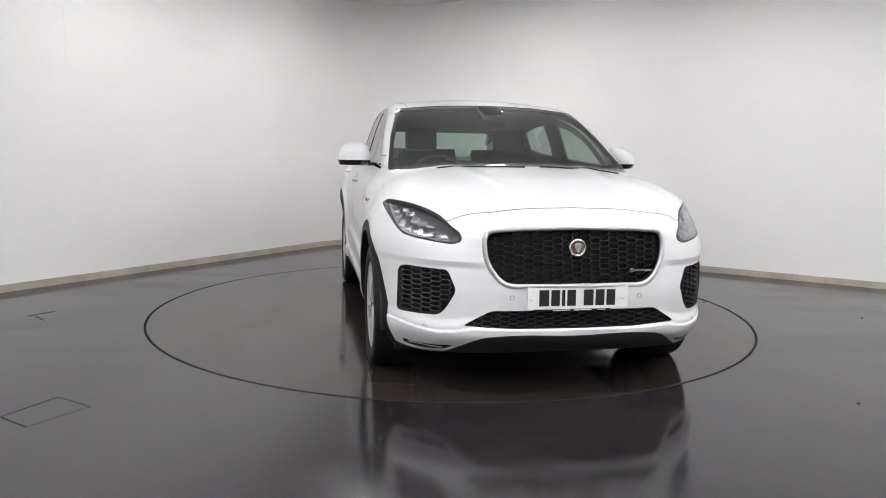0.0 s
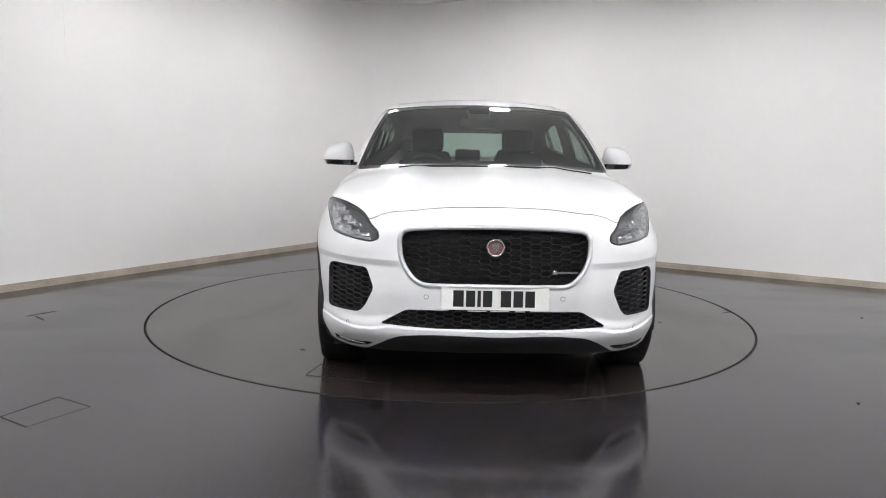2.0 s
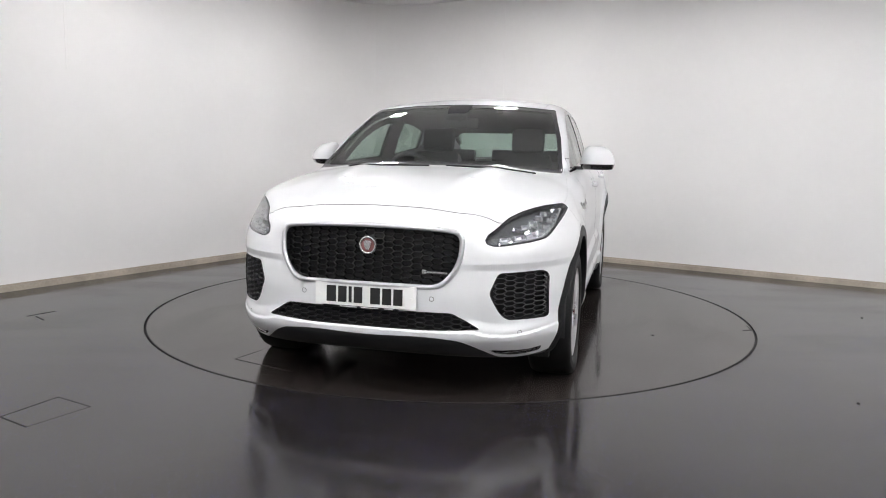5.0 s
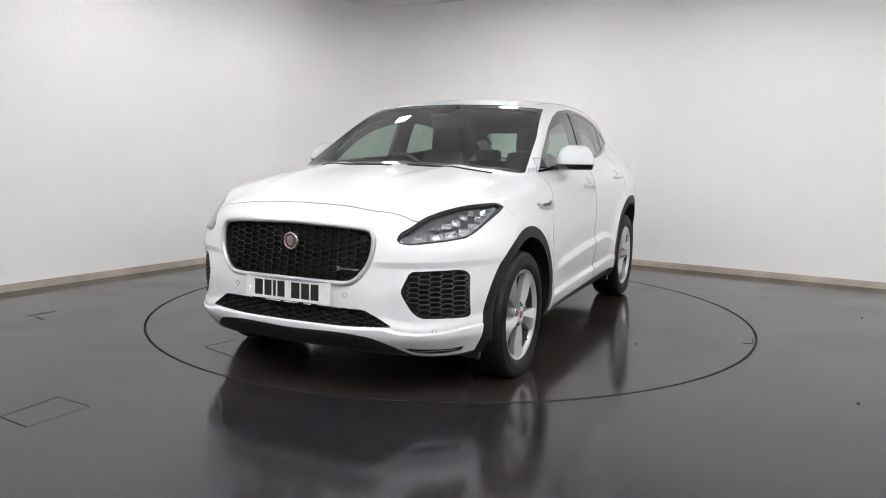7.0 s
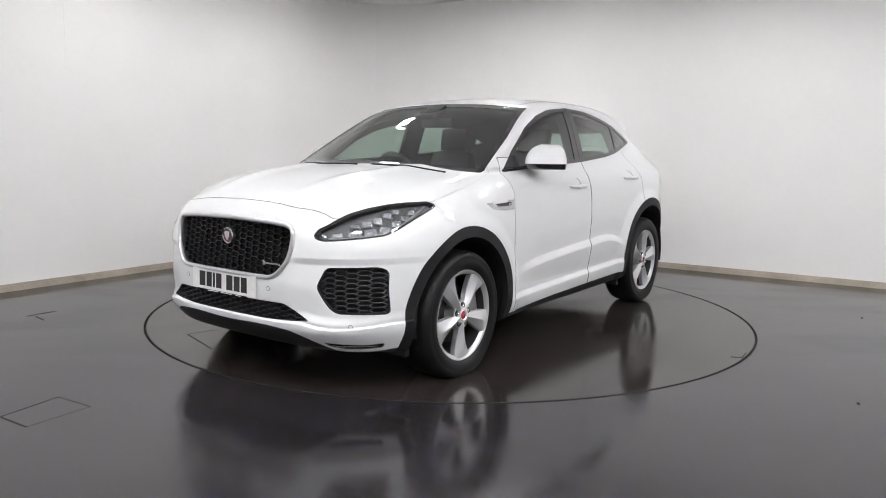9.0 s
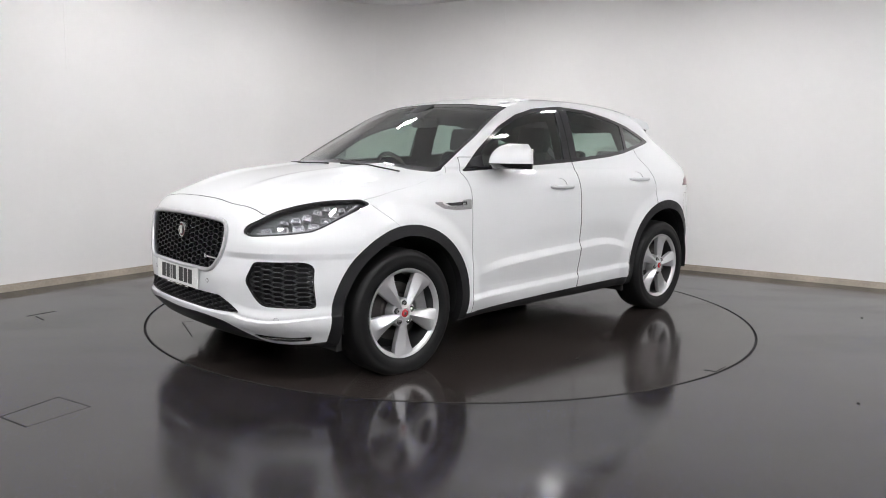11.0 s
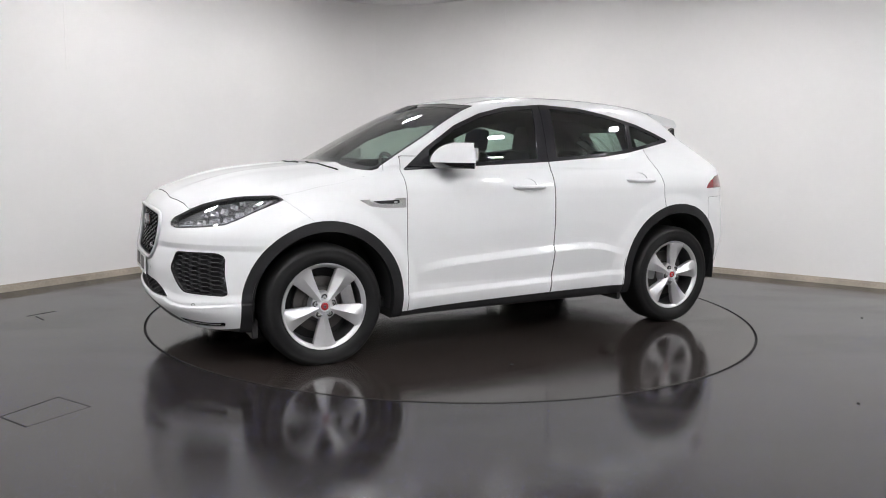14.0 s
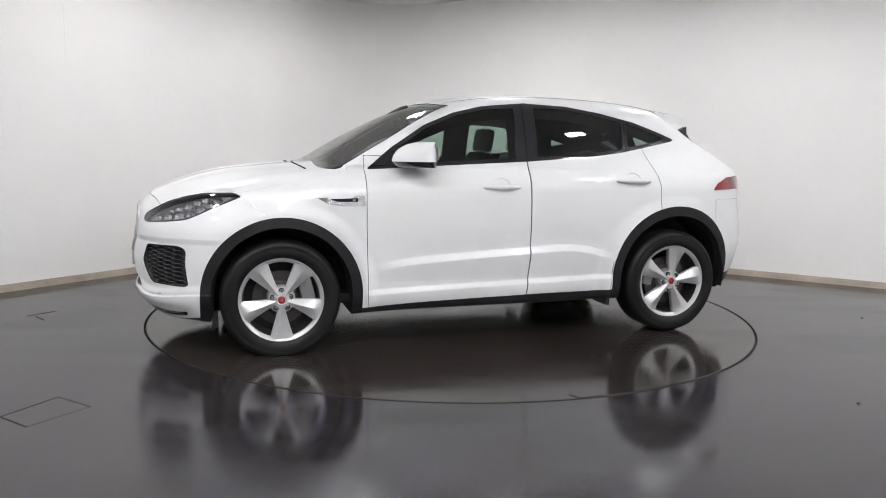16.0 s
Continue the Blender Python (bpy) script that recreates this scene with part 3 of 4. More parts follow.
GRILLE = rounded([(-0.466, 0.850), (-0.30, 0.864), (0.0, 0.871), (0.30, 0.864), (0.466, 0.850), (0.458, 0.70), (0.375, 0.588), (-0.375, 0.588), (-0.458, 0.70)], 0.06)
FOG = rounded([(0.845, 0.420), (0.842, 0.636), (0.815, 0.657), (0.628, 0.655), (0.590, 0.558), (0.635, 0.464), (0.668, 0.428)], 0.022)
LOW_INTAKE = rounded([(-0.560, 0.385), (-0.425, 0.466), (0.425, 0.466), (0.560, 0.385), (0.30, 0.374), (-0.30, 0.374)], 0.02)
SLOT = rounded([(0.588, 0.276), (0.622, 0.250), (0.68, 0.238), (0.74, 0.236), (0.805, 0.243), (0.820, 0.268), (0.765, 0.261), (0.66, 0.268)], 0.006, 3)
TAIL_LAMP = rounded([(-1.59, 0.993), (-1.64, 1.042), (-1.745, 1.083), (-1.92, 1.092), (-2.12, 1.092), (-2.12, 1.003), (-1.86, 1.002)], 0.012, 3)
DOOR_F = [(0.892, 1.5), (0.895, 0.77), (0.885, 0.20), (-0.165, 0.20), (-0.180, 0.40), (-0.192, 0.61), (-0.192, 1.7), (0.892, 1.7)]
DOOR_R = [(-0.196, 1.7), (-0.196, 0.61), (-0.184, 0.40), (-0.169, 0.20), (-0.78, 0.20), (-0.80, 0.50), (-1.08, 0.74), (-1.150, 0.87), (-1.158, 1.03), (-1.12, 1.22), (-0.95, 1.7)]
bonnet_lip = keyed([(0.0, 0.961), (0.30, 0.951), (0.43, 0.936), (0.50, 0.929), (0.56, 0.913), (0.62, 0.890), (0.66, 0.900), (0.72, 0.930), (0.78, 0.948), (0.85, 0.962), (0.95, 0.98)])
bonnet_side = keyed([(0.9, 0.79), (1.1, 0.825), (1.4, 0.862), (1.62, 0.875), (1.8, 0.85), (2.0, 0.77), (2.1, 0.66), (2.3, 0.5)])
black_low = keyed([(0.0, 0.337), (0.40, 0.336), (0.458, 0.328), (0.506, 0.308), (0.58, 0.260), (0.63, 0.228), (0.69, 0.217), (0.78, 0.222), (0.85, 0.235), (1.0, 0.24)])
black_sill = keyed([(-2.2, 0.40), (-1.75, 0.385), (-1.6, 0.36), (-0.79, 0.318), (-0.16, 0.305), (0.88, 0.268), (1.0, 0.26), (1.9, 0.245), (2.4, 0.24)])


def arch_reach(p, hx, hz, tall=1.0):
    """Distance from the wheel's axis, straight down below it."""
    dz = np.where(p[:, 2] > hz, (p[:, 2] - hz) / tall, 0.0)
    return np.hypot(p[:, 0] - hx, dz)


ARCHES = ((HUB_F - 0.011, 0.356, 1.0, 0.475, 0.414), (HUB_R - 0.009, 0.385, 1.02, 0.490, 0.425))


def largest_patch(faces):
    """The faces of the largest connected patch, and all the others."""
    root = {}

    def find(i):
        while root.setdefault(i, i) != i:
            root[i] = root[root[i]]
            i = root[i]
        return i
    for f in faces:
        for i in f[1:]:
            root[find(i)] = find(f[0])
    count = {}
    for f in faces:
        count[find(f[0])] = count.get(find(f[0]), 0) + 1
    best = max(count, key=count.get)
    return [f for f in faces if find(f[0]) == best], [f for f in faces if find(f[0]) != best]


def build_car_body(car):
    s = Skin()
    rest = s.faces
    out = {}

    def split_sides(faces):
        left = [f for f in faces if s.p[f[0]][1] + s.p[f[1]][1] + s.p[f[2]][1] > 0]
        right = [f for f in faces if s.p[f[0]][1] + s.p[f[1]][1] + s.p[f[2]][1] <= 0]
        return left, right

    # wheel openings and their black mouldings
    for hx, hz, tall, outer, inner in ARCHES:
        hole, rest = s.cut(rest, lambda p, n: np.minimum(inner - arch_reach(p, hx, hz, tall), np.abs(p[:, 1]) - 0.55))
        ring, rest = s.cut(rest, lambda p, n: np.minimum(outer - arch_reach(p, hx, hz, tall), np.abs(p[:, 1]) - 0.55))
        for fs in split_sides(ring):
            s.panel("arch_moulding", fs, M_CLAD, car, "matt black plastic wheel arch moulding", 0.05, 0.001)
    low, rest = s.cut(rest, lambda p, n: np.where((p[:, 0] > 1.7), black_low(np.abs(p[:, 1])), black_sill(p[:, 0])) - p[:, 2])
    s.panel("lower_valance", low, M_DEEP, car, "black plastic lower valance, sills and underbody", 0.012, -0.002)

    # glass
    glassed, rest = s.cut(rest, lambda p, n: np.minimum(np.minimum(inside(SIDE_GLASS, p[:, 0], p[:, 2]), np.abs(p[:, 1]) - 0.45), (np.abs(n[:, 1]) - 0.30)))

    def pane(lo, hi, slope=0.0):
        def rule(p, n):
            x = p[:, 0] + slope * (p[:, 2] - 1.35)
            return np.minimum(inside(SIDE_GLASS, p[:, 0], p[:, 2]) - 0.024, np.minimum(x - lo, hi - x))
        return rule
    glass_f, frame = s.cut(glassed, pane(-0.125, 0.685, 0.06))
    glass_r, frame = s.cut(frame, pane(-0.945, -0.275, 0.02))
    glass_q, frame = s.cut(frame, pane(-1.6, -0.985, 0.02))
    front_frame, frame = s.cut(frame, lambda p, n: p[:, 0] + 0.196, 0.002)
    rear_frame, quarter_frame = s.cut(frame, lambda p, n: p[:, 0] + 0.965 + 0.05 * (p[:, 2] - 1.35), 0.001)
    # padded roof rail and pillars inside the windows
    def bare(p, n):
        x = p[:, 0]
        near = np.minimum(np.abs(x + 0.20) - 0.11, np.abs(x + 1.00 - 0.35 * (p[:, 2] - 1.35)) - 0.085)
        return np.minimum(inside(SIDE_GLASS, x, p[:, 2] + 0.075), near)
    _, rails = s.cut(glassed, bare)
    for fs in split_sides(rails):
        s.panel("pillar_trim", [f[::-1] for f in fs], M_TRIM, car, "dark padded pillar and roof rail trim", 0, -0.055)
    screen, rest = s.cut(rest, lambda p, n: np.minimum(np.minimum(inside(WINDSCREEN, p[:, 1], p[:, 2]), p[:, 0] - 0.22), (n[:, 0] - 0.22) * 0.3))
    screen_glass, screen_edge = s.cut(screen, lambda p, n: inside(WINDSCREEN, p[:, 1], p[:, 2]) - 0.022)
    rear, rest = s.cut(rest, lambda p, n: np.minimum(inside(REAR_GLASS, p[:, 1], p[:, 2]), -1.38 - p[:, 0]))
    s.panel("windscreen", screen_glass, M_SCREEN, car, "lightly tinted windscreen glass", 0, -0.004).visible_shadow = False
    s.panel("windscreen_surround", screen_edge, M_GLOSS, car, "black ceramic edge of the windscreen", 0.015, -0.003)
    s.panel("rear_window", rear, M_GLASS, car, "tinted rear window", 0, -0.004).visible_shadow = False

    # lamps and openings in the nose and tail
    lamps, rest = s.cut(rest, lambda p, n: np.minimum(np.minimum(inside(HEADLIGHT, p[:, 0], p[:, 2]), np.abs(p[:, 1]) - 0.4), 0.3 * n[:, 0] + 0.3 * np.abs(n[:, 1])), 0.0015)
    tails, rest = s.cut(rest, lambda p, n: np.minimum(inside(TAIL_LAMP, p[:, 0], p[:, 2]), np.abs(p[:, 1]) - 0.42), 0.0015)
    grille, rest = s.cut(rest, lambda p, n: np.minimum(inside(GRILLE, p[:, 1], p[:, 2]), p[:, 0] - 1.9))
    fogs, rest = s.cut(rest, lambda p, n: np.minimum(inside(FOG, np.abs(p[:, 1]), p[:, 2]), p[:, 0] - 1.7))
    intake, rest = s.cut(rest, lambda p, n: np.minimum(inside(LOW_INTAKE, p[:, 1], p[:, 2]), p[:, 0] - 1.9))
    slots, rest = s.cut(rest, lambda p, n: np.minimum(inside(SLOT, np.abs(p[:, 1]), p[:, 2]), p[:, 0] - 1.7))
    out["headlights"] = []
    for fs in split_sides(lamps):
        bowl = s.panel("headlight", fs, M_LAMPBACK, car, "clear headlight with dark housing and bright reflectors", -0.036, -0.036)
        s.panel("lens", fs, M_LENS, bowl, "clear glossy lens", 0, -0.001).visible_shadow = False
        edge, _ = s.cut(fs, lambda p, n: 0.007 - inside(HEADLIGHT, p[:, 0], p[:, 2]))
        s.panel("bezel", edge, M_CLAD, bowl, "dark bezel", 0.03, -0.003)
        out["headlights"].append(bowl)
    for fs in split_sides(tails):
        s.panel("tail_light", fs, M_RED, car, "dark red tail light", 0.02, -0.001)
    out["grille"] = s.panel("grille", grille, M_DEEP, car, "gloss black honeycomb grille in a chrome surround", -0.045, -0.045)
    out["fogs"] = [s.panel("side_intake", fs, M_DEEP, car, "black honeycomb side air intake", -0.035, -0.035) for fs in split_sides(fogs)]
    out["intake"] = s.panel("lower_intake", intake, M_DEEP, car, "black honeycomb lower air intake", -0.04, -0.04)
    for sgn, fs in zip((1, -1), split_sides(slots)):
        slot = s.panel("corner_slot", fs, M_GLOSS, car, "gloss black corner slot with a bright bar", -0.012, -0.012)
        bm = bmesh.new()
        pts = []
        for y in np.linspace(0.64, 0.79, 8):
            pts.append(Vector(on_form((2.0, sgn * y, 0.252), (1, 0, 0))) - Vector((0.009, sgn * 0.004, 0)))
        tube(bm, pts, 0.005, 8)
        part("slot_bar", bm, M_CHROME, slot, "slim silver bar", True)

    # doors, bonnet, bumpers, tailgate
    cups, rest = s.cut(rest, lambda p, n: np.maximum(*[1 - np.hypot((p[:, 0] - cx) / 0.058, (p[:, 2] - cz) / 0.040) for cx, cz in CUPS]) * 0.04)
    cups = [fs for half in split_sides(cups) for fs in ([f for f in half if s.p[f[0]][0] > -0.5], [f for f in half if s.p[f[0]][0] <= -0.5])]
    for fs in cups:
        s.panel("handle_cup", fs, M_PAINT, car, "shallow white recess behind the door handle", -0.006, -0.006)
    doors, rest = s.cut(rest, lambda p, n: np.minimum(inside(DOOR_F, p[:, 0], p[:, 2]), np.minimum(np.abs(p[:, 1]) - 0.5, (1.20 - p[:, 2]))), 0.0017)
    rears, rest = s.cut(rest, lambda p, n: np.minimum(inside(DOOR_R, p[:, 0], p[:, 2]), np.minimum(np.abs(p[:, 1]) - 0.5, (1.29 - p[:, 2]))), 0.0017)
    cowl, rest = s.cut(rest, lambda p, n: np.minimum(np.minimum(1.236 - 0.30 * p[:, 1]**2 - p[:, 0], 0.76 - np.abs(p[:, 1])), np.minimum(p[:, 0] - 0.85, 1.180 - p[:, 2])))
    whole, spare = largest_patch(cowl)
    cowl, rest = whole, rest + spare
    s.panel("cowl", cowl, M_CLAD, car, "black plastic cowl under the windscreen", 0.012, -0.004)
    lid, rest = s.cut(rest, lambda p, n: np.minimum(np.minimum(p[:, 2] - bonnet_lip(np.abs(p[:, 1])), 6 * (bonnet_side(p[:, 0]) - np.abs(p[:, 1]))), p[:, 0] - 1.0), 0.0012)
    nose, rest = s.cut(rest, lambda p, n: np.minimum(p[:, 0] - 1.479 - 1.32 * (np.clip(p[:, 2], 0.7, 2) - 0.836), 5 * (p[:, 0] - 1.3)), 0.0007)
    hatch, rest = s.cut(rest, lambda p, n: np.minimum(np.minimum(-1.56 - p[:, 0], 0.66 - np.abs(p[:, 1])), p[:, 2] - 0.70), 0.002)
    tail, rest = s.cut(rest, lambda p, n: np.minimum(-1.62 - p[:, 0], 0.93 - p[:, 2]), 0.001)
    s.panel("body_shell", rest, M_PAINT, car, "glossy white painted body shell", 0.02)
    s.panel("bonnet", lid, M_PAINT, car, "glossy white bonnet", 0.02)
    s.panel("front_bumper", nose, M_PAINT, car, "glossy white front bumper", 0.02)
    s.panel("tailgate", hatch, M_PAINT, car, "glossy white tailgate", 0.02)
    s.panel("rear_bumper", tail, M_PAINT, car, "glossy white rear bumper", 0.02)
    out["doors"] = []
    parts = [split_sides(q) for q in (doors, rears, front_frame, rear_frame, glass_f, glass_r)]
    for side in (0, 1):
        for k, name in ((0, "front_door"), (1, "rear_door")):
            d = s.panel(name, parts[k][side], M_PAINT, car, "glossy white door with a creased lower panel", 0.02)
            s.panel("window_frame", parts[2 + k][side], M_GLOSS, d, "gloss black window frame", 0.012, -0.001)
            s.panel("window_glass", parts[4 + k][side], M_GLASS, d, "tinted side window glass", 0, -0.004).visible_shadow = False
            out["doors"].append(d)
    for fs, gl in zip(split_sides(quarter_frame), split_sides(glass_q)):
        q = s.panel("quarter_window", fs, M_GLOSS, car, "fixed quarter window in a gloss black frame", 0.012, -0.001)
        s.panel("window_glass", gl, M_GLASS, q, "tinted glass", 0, -0.004).visible_shadow = False
    # cabin lining behind the panels
    P, _ = s.arrays()
    def cabin(fs):
        return [f[::-1] for f in fs if -1.7 < P[f[0]][0] < 1.05 and P[f[0]][2] > 0.36]
    lining = cabin(rest) + cabin(doors) + cabin(rears) + cabin(front_frame) + cabin(rear_frame) + cabin(quarter_frame)
    s.panel("cabin_lining", lining, M_TRIM, car, "dark cabin lining", 0, -0.024)
    return out


M_MESH = material("gloss_black_mesh", (0.008, 0.008, 0.009), 0.20, 0.0, 0.15, grain=0.05, scale=60)
M_INTAKE = material("satin_black_mesh", (0.022, 0.022, 0.024), 0.36, grain=0.1, scale=80)
M_DEEP = material("deep_black_plastic", (0.018, 0.018, 0.019), 0.5, grain=0.1, scale=60)
M_LAMPBACK = material("lamp_housing", (0.085, 0.086, 0.09), 0.40, 0.2, grain=0.15, scale=30)


def offset_point(p, d, depth):
    q = on_form(p, d)
    return Vector(q) - Vector(d) * depth


def honeycomb(name, outline, mat, parent, cell_w, cell_h, depth, bar, mirror=1, label=""):
    """A net of stretched hexagonal bars filling an outline in the front view."""
    u0, u1 = min(p[0] for p in outline), max(p[0] for p in outline)
    v0, v1 = min(p[1] for p in outline), max(p[1] for p in outline)
    segs = {}
    rows = int((v1 - v0) / (cell_h * 0.5)) + 3
    cols = int((u1 - u0) / cell_w) + 3
    uc = (u0 + u1) / 2
    for j in range(rows):
        for i in range(-cols, cols):
            cu, cv = uc + (i + 0.5 * (j % 2)) * cell_w, v0 + (j - 0.5) * cell_h * 0.5
            w, h = cell_w / 3, cell_h / 2
            ring = [(cu - w, cv), (cu - w / 2, cv + h), (cu + w / 2, cv + h), (cu + w, cv), (cu + w / 2, cv - h), (cu - w / 2, cv - h)]
            for k in range(6):
                a, b = ring[k], ring[(k + 1) % 6]
                key = tuple(sorted(((round(a[0], 3), round(a[1], 3)), (round(b[0], 3), round(b[1], 3)))))
                segs[key] = 1
    ends = np.array([q for k in segs for q in k])
    ok = inside(outline, ends[:, 0], ends[:, 1]) > -0.004
    bm = bmesh.new()
    cache = {}

    def at(q):
        if q not in cache:
            cache[q] = offset_point((2.0, q[0] * mirror, q[1]), (1, 0, 0), depth)
        return cache[q]
    for i, (a, b) in enumerate(segs):
        if not (ok[2 * i] and ok[2 * i + 1]):
            continue
        p, q = at(a), at(b)
        t = (q - p).normalized()
        n = Vector((1, 0, 0))
        s = t.cross(n).normalized() * bar
        ring = []
        for c in (p - t * bar * 0.4, q + t * bar * 0.4):
            ring.append([bm.verts.new(c + v) for v in (-s - n * 0.018, -s * 0.6, s * 0.6, s - n * 0.018)])
        for k in range(3):
            bm.faces.new((ring[0][k], ring[0][k + 1], ring[1][k + 1], ring[1][k]))
        bm.faces.new(ring[0])
        bm.faces.new(ring[1])
    return part(name, bm, mat, parent, label)


def rim_line(name, outline, r, mat, parent, view="front", mirror=1, raise_by=0.0, label="", dense=0.03):
    """A bright bar that follows an outline on the body."""
    pts = []
    n = len(outline)
    for i in range(n):
        a, b = Vector(outline[i]), Vector(outline[(i + 1) % n])
        k = max(1, int((b - a).length / dense))
        for j in range(k):
            q = a + (b - a) * j / k
            if view == "front":
                pts.append(offset_point((2.0, q.x * mirror, q.y), (1, 0, 0), -raise_by))
            else:
                pts.append(offset_point((q.x, 0.8 * mirror, q.y), (0, mirror, 0), -raise_by))
    bm = bmesh.new()
    tube(bm, pts, r, 8, True)
    return part(name, bm, mat, parent, label, True, 60)


def surface_plate(bm, pts, view, mirror, low, high):
    """A raised pad on the body with the given outline, from low to high over it."""
    rings = []
    for h in (low, high):
        ring = []
        for u, v in pts:
            p, d = ((2.0, u * mirror, v), (1, 0, 0)) if view == "front" else ((u, 0.8 * mirror, v), (0, mirror, 0))
            ring.append(bm.verts.new(offset_point(p, d, -h)))
        rings.append(ring)
    n = len(pts)
    for i in range(n):
        bm.faces.new((rings[0][i], rings[0][(i + 1) % n], rings[1][(i + 1) % n], rings[1][i]))
    bm.faces.new(rings[1])


def build_nose(car, out):
    g = out["grille"]
    honeycomb("grille_mesh", GRILLE, M_MESH, g, 0.098, 0.028, 0.018, 0.0028, 1, "gloss black honeycomb mesh")
    rim_line("surround", GRILLE, 0.0125, M_ALLOY, g, "front", 1, 0.002, "satin chrome surround")
    # round badge
    c = offset_point((2.0, 0, 0.772), (1, 0, 0), 0.004)
    bm = bm_of(*lathe([(0.0, 0.004), (0.034, 0.002), (0.034, -0.02)], 32))
    bmesh.ops.transform(bm, matrix=Matrix.Translation(c) @ pose(0, 0, 0, 0, 0, -90), verts=bm.verts)
    badge = part("badge", bm, M_BADGE, g, "round badge with a red field and silver ring", True)
    ring = [(0.033, -0.004), (0.034, 0.005), (0.039, 0.007), (0.044, 0.004), (0.045, -0.015)]
    bm = bm_of(*lathe(ring, 32))
    bmesh.ops.transform(bm, matrix=Matrix.Translation(c) @ pose(0, 0, 0, 0, 0, -90), verts=bm.verts)
    part("badge_ring", bm, M_CHROME, badge, "", True)
    bm = bmesh.new()
    shield = [(-0.020, 0.018), (-0.009, 0.024), (0.009, 0.024), (0.020, 0.018), (0.016, -0.004), (0.007, -0.022), (-0.007, -0.022), (-0.016, -0.004)]
    fr = [bm.verts.new(c + Vector((0.010, a, b))) for a, b in shield]
    bk = [bm.verts.new(c + Vector((0.002, a * 1.15, b * 1.1))) for a, b in shield]
    bm.faces.new(fr)
    for i in range(8):
        bm.faces.new((fr[i], fr[(i + 1) % 8], bk[(i + 1) % 8], bk[i]))
    part("badge_shield", bm, M_CHROME, badge)
    # small trim badge in the mesh
    c = offset_point((2.0, 0.315, 0.658), (1, 0, 0), 0.010)
    bm = bmesh.new()
    box(bm, c + Vector((0, -0.038, -0.011)), c + Vector((0.008, -0.016, 0.011)), 0.002)
    box(bm, c + Vector((0, -0.014, -0.005)), c + Vector((0.006, 0.085, 0.004)), 0.001)
    part("trim_badge", bm, M_CHROME, g, "small silver trim badge")
    for k, fog in enumerate(out["fogs"]):
        sgn = 1 if k == 0 else -1
        honeycomb("intake_mesh", FOG, M_INTAKE, fog, 0.084, 0.025, 0.012, 0.0032, sgn, "satin black honeycomb mesh")
        rim_line("surround", FOG, 0.004, M_CLAD, fog, "front", sgn, -0.004, "black edge")
    honeycomb("intake_mesh", LOW_INTAKE, M_INTAKE, out["intake"], 0.088, 0.025, 0.014, 0.003, 1, "satin black honeycomb mesh")
    # number plate on its plinth
    x0 = offset_point((2.0, 0.0, 0.535), (1, 0, 0), -0.006).x
    plate = new("number_plate")
    plate.parent = car
    plate.matrix_basis = pose(x0, 0, 0.531, 0, -1.5, 0)
    bm = bmesh.new()
    box(bm, (-0.004, -0.260, -0.0555), (0.002, 0.260, 0.0555), 0.002)
    part("plate", bm, M_PLATE, plate, "white number plate with black characters drawn as bars")
    chars = [0.050, 0.044, 0.016, 0.044, None, 0.050, 0.046, 0.046]
    y = -0.200
    for w in chars:
        if w is None:
            y += 0.030
            continue
        bm = bmesh.new()
        box(bm, (0.0021, y, -0.0395), (0.0032, y + w, 0.0395))
        part("bar", bm, M_LETTER, plate)
        y += w + 0.011
    for sy in (-1, 1):
        bm = bm_of(*lathe([(0.0, 0.003), (0.006, 0.003), (0.007, 0.0)], 12))
        bmesh.ops.transform(bm, matrix=pose(0.002, sy * 0.235, -0.005, 0, 0, -90), verts=bm.verts)
        part("screw_cap", bm, M_PLATE, plate, "", True)
    bm = bmesh.new()
    box(bm, (-0.03, -0.22, -0.064), (0.001, 0.17, -0.056), 0.001)
    part("plate_holder", bm, M_GLOSS, plate, "black plate holder with a row of small print")
    for y0, w in ((-0.13, 0.09), (-0.02, 0.09), (0.10, 0.045)):
        bm = bmesh.new()
        box(bm, (0.0011, y0, -0.0625), (0.0018, y0 + w, -0.0585))
        part("print", bm, M_PLATE, plate)
    # parking sensors
    for u, v in ((0.33, 0.532), (0.728, 0.362)):
        for sy in (-1, 1):
            q = Vector(on_form((2.0, sy * u, v), (1, 0, 0)))
            n = Vector(form_normal(np.array([q]))[0]).normalized()
            bm = bm_of(*lathe([(0.0, 0.0015), (0.0095, 0.001), (0.0098, -0.004)], 16))
            bmesh.ops.transform(bm, matrix=Matrix.Translation(q) @ n.to_track_quat("Y", "Z").to_matrix().to_4x4(), verts=bm.verts)
            sensor = part("parking_sensor", bm, M_PAINT, car, "small round white parking sensor", True)
            bm = bm_of(*lathe([(0.0098, -0.003), (0.0098, 0.0006), (0.0122, 0.0006), (0.0122, -0.003)], 16))
            bmesh.ops.transform(bm, matrix=Matrix.Translation(q) @ n.to_track_quat("Y", "Z").to_matrix().to_4x4(), verts=bm.verts)
            part("sensor_ring", bm, M_STEEL, sensor, "", True)
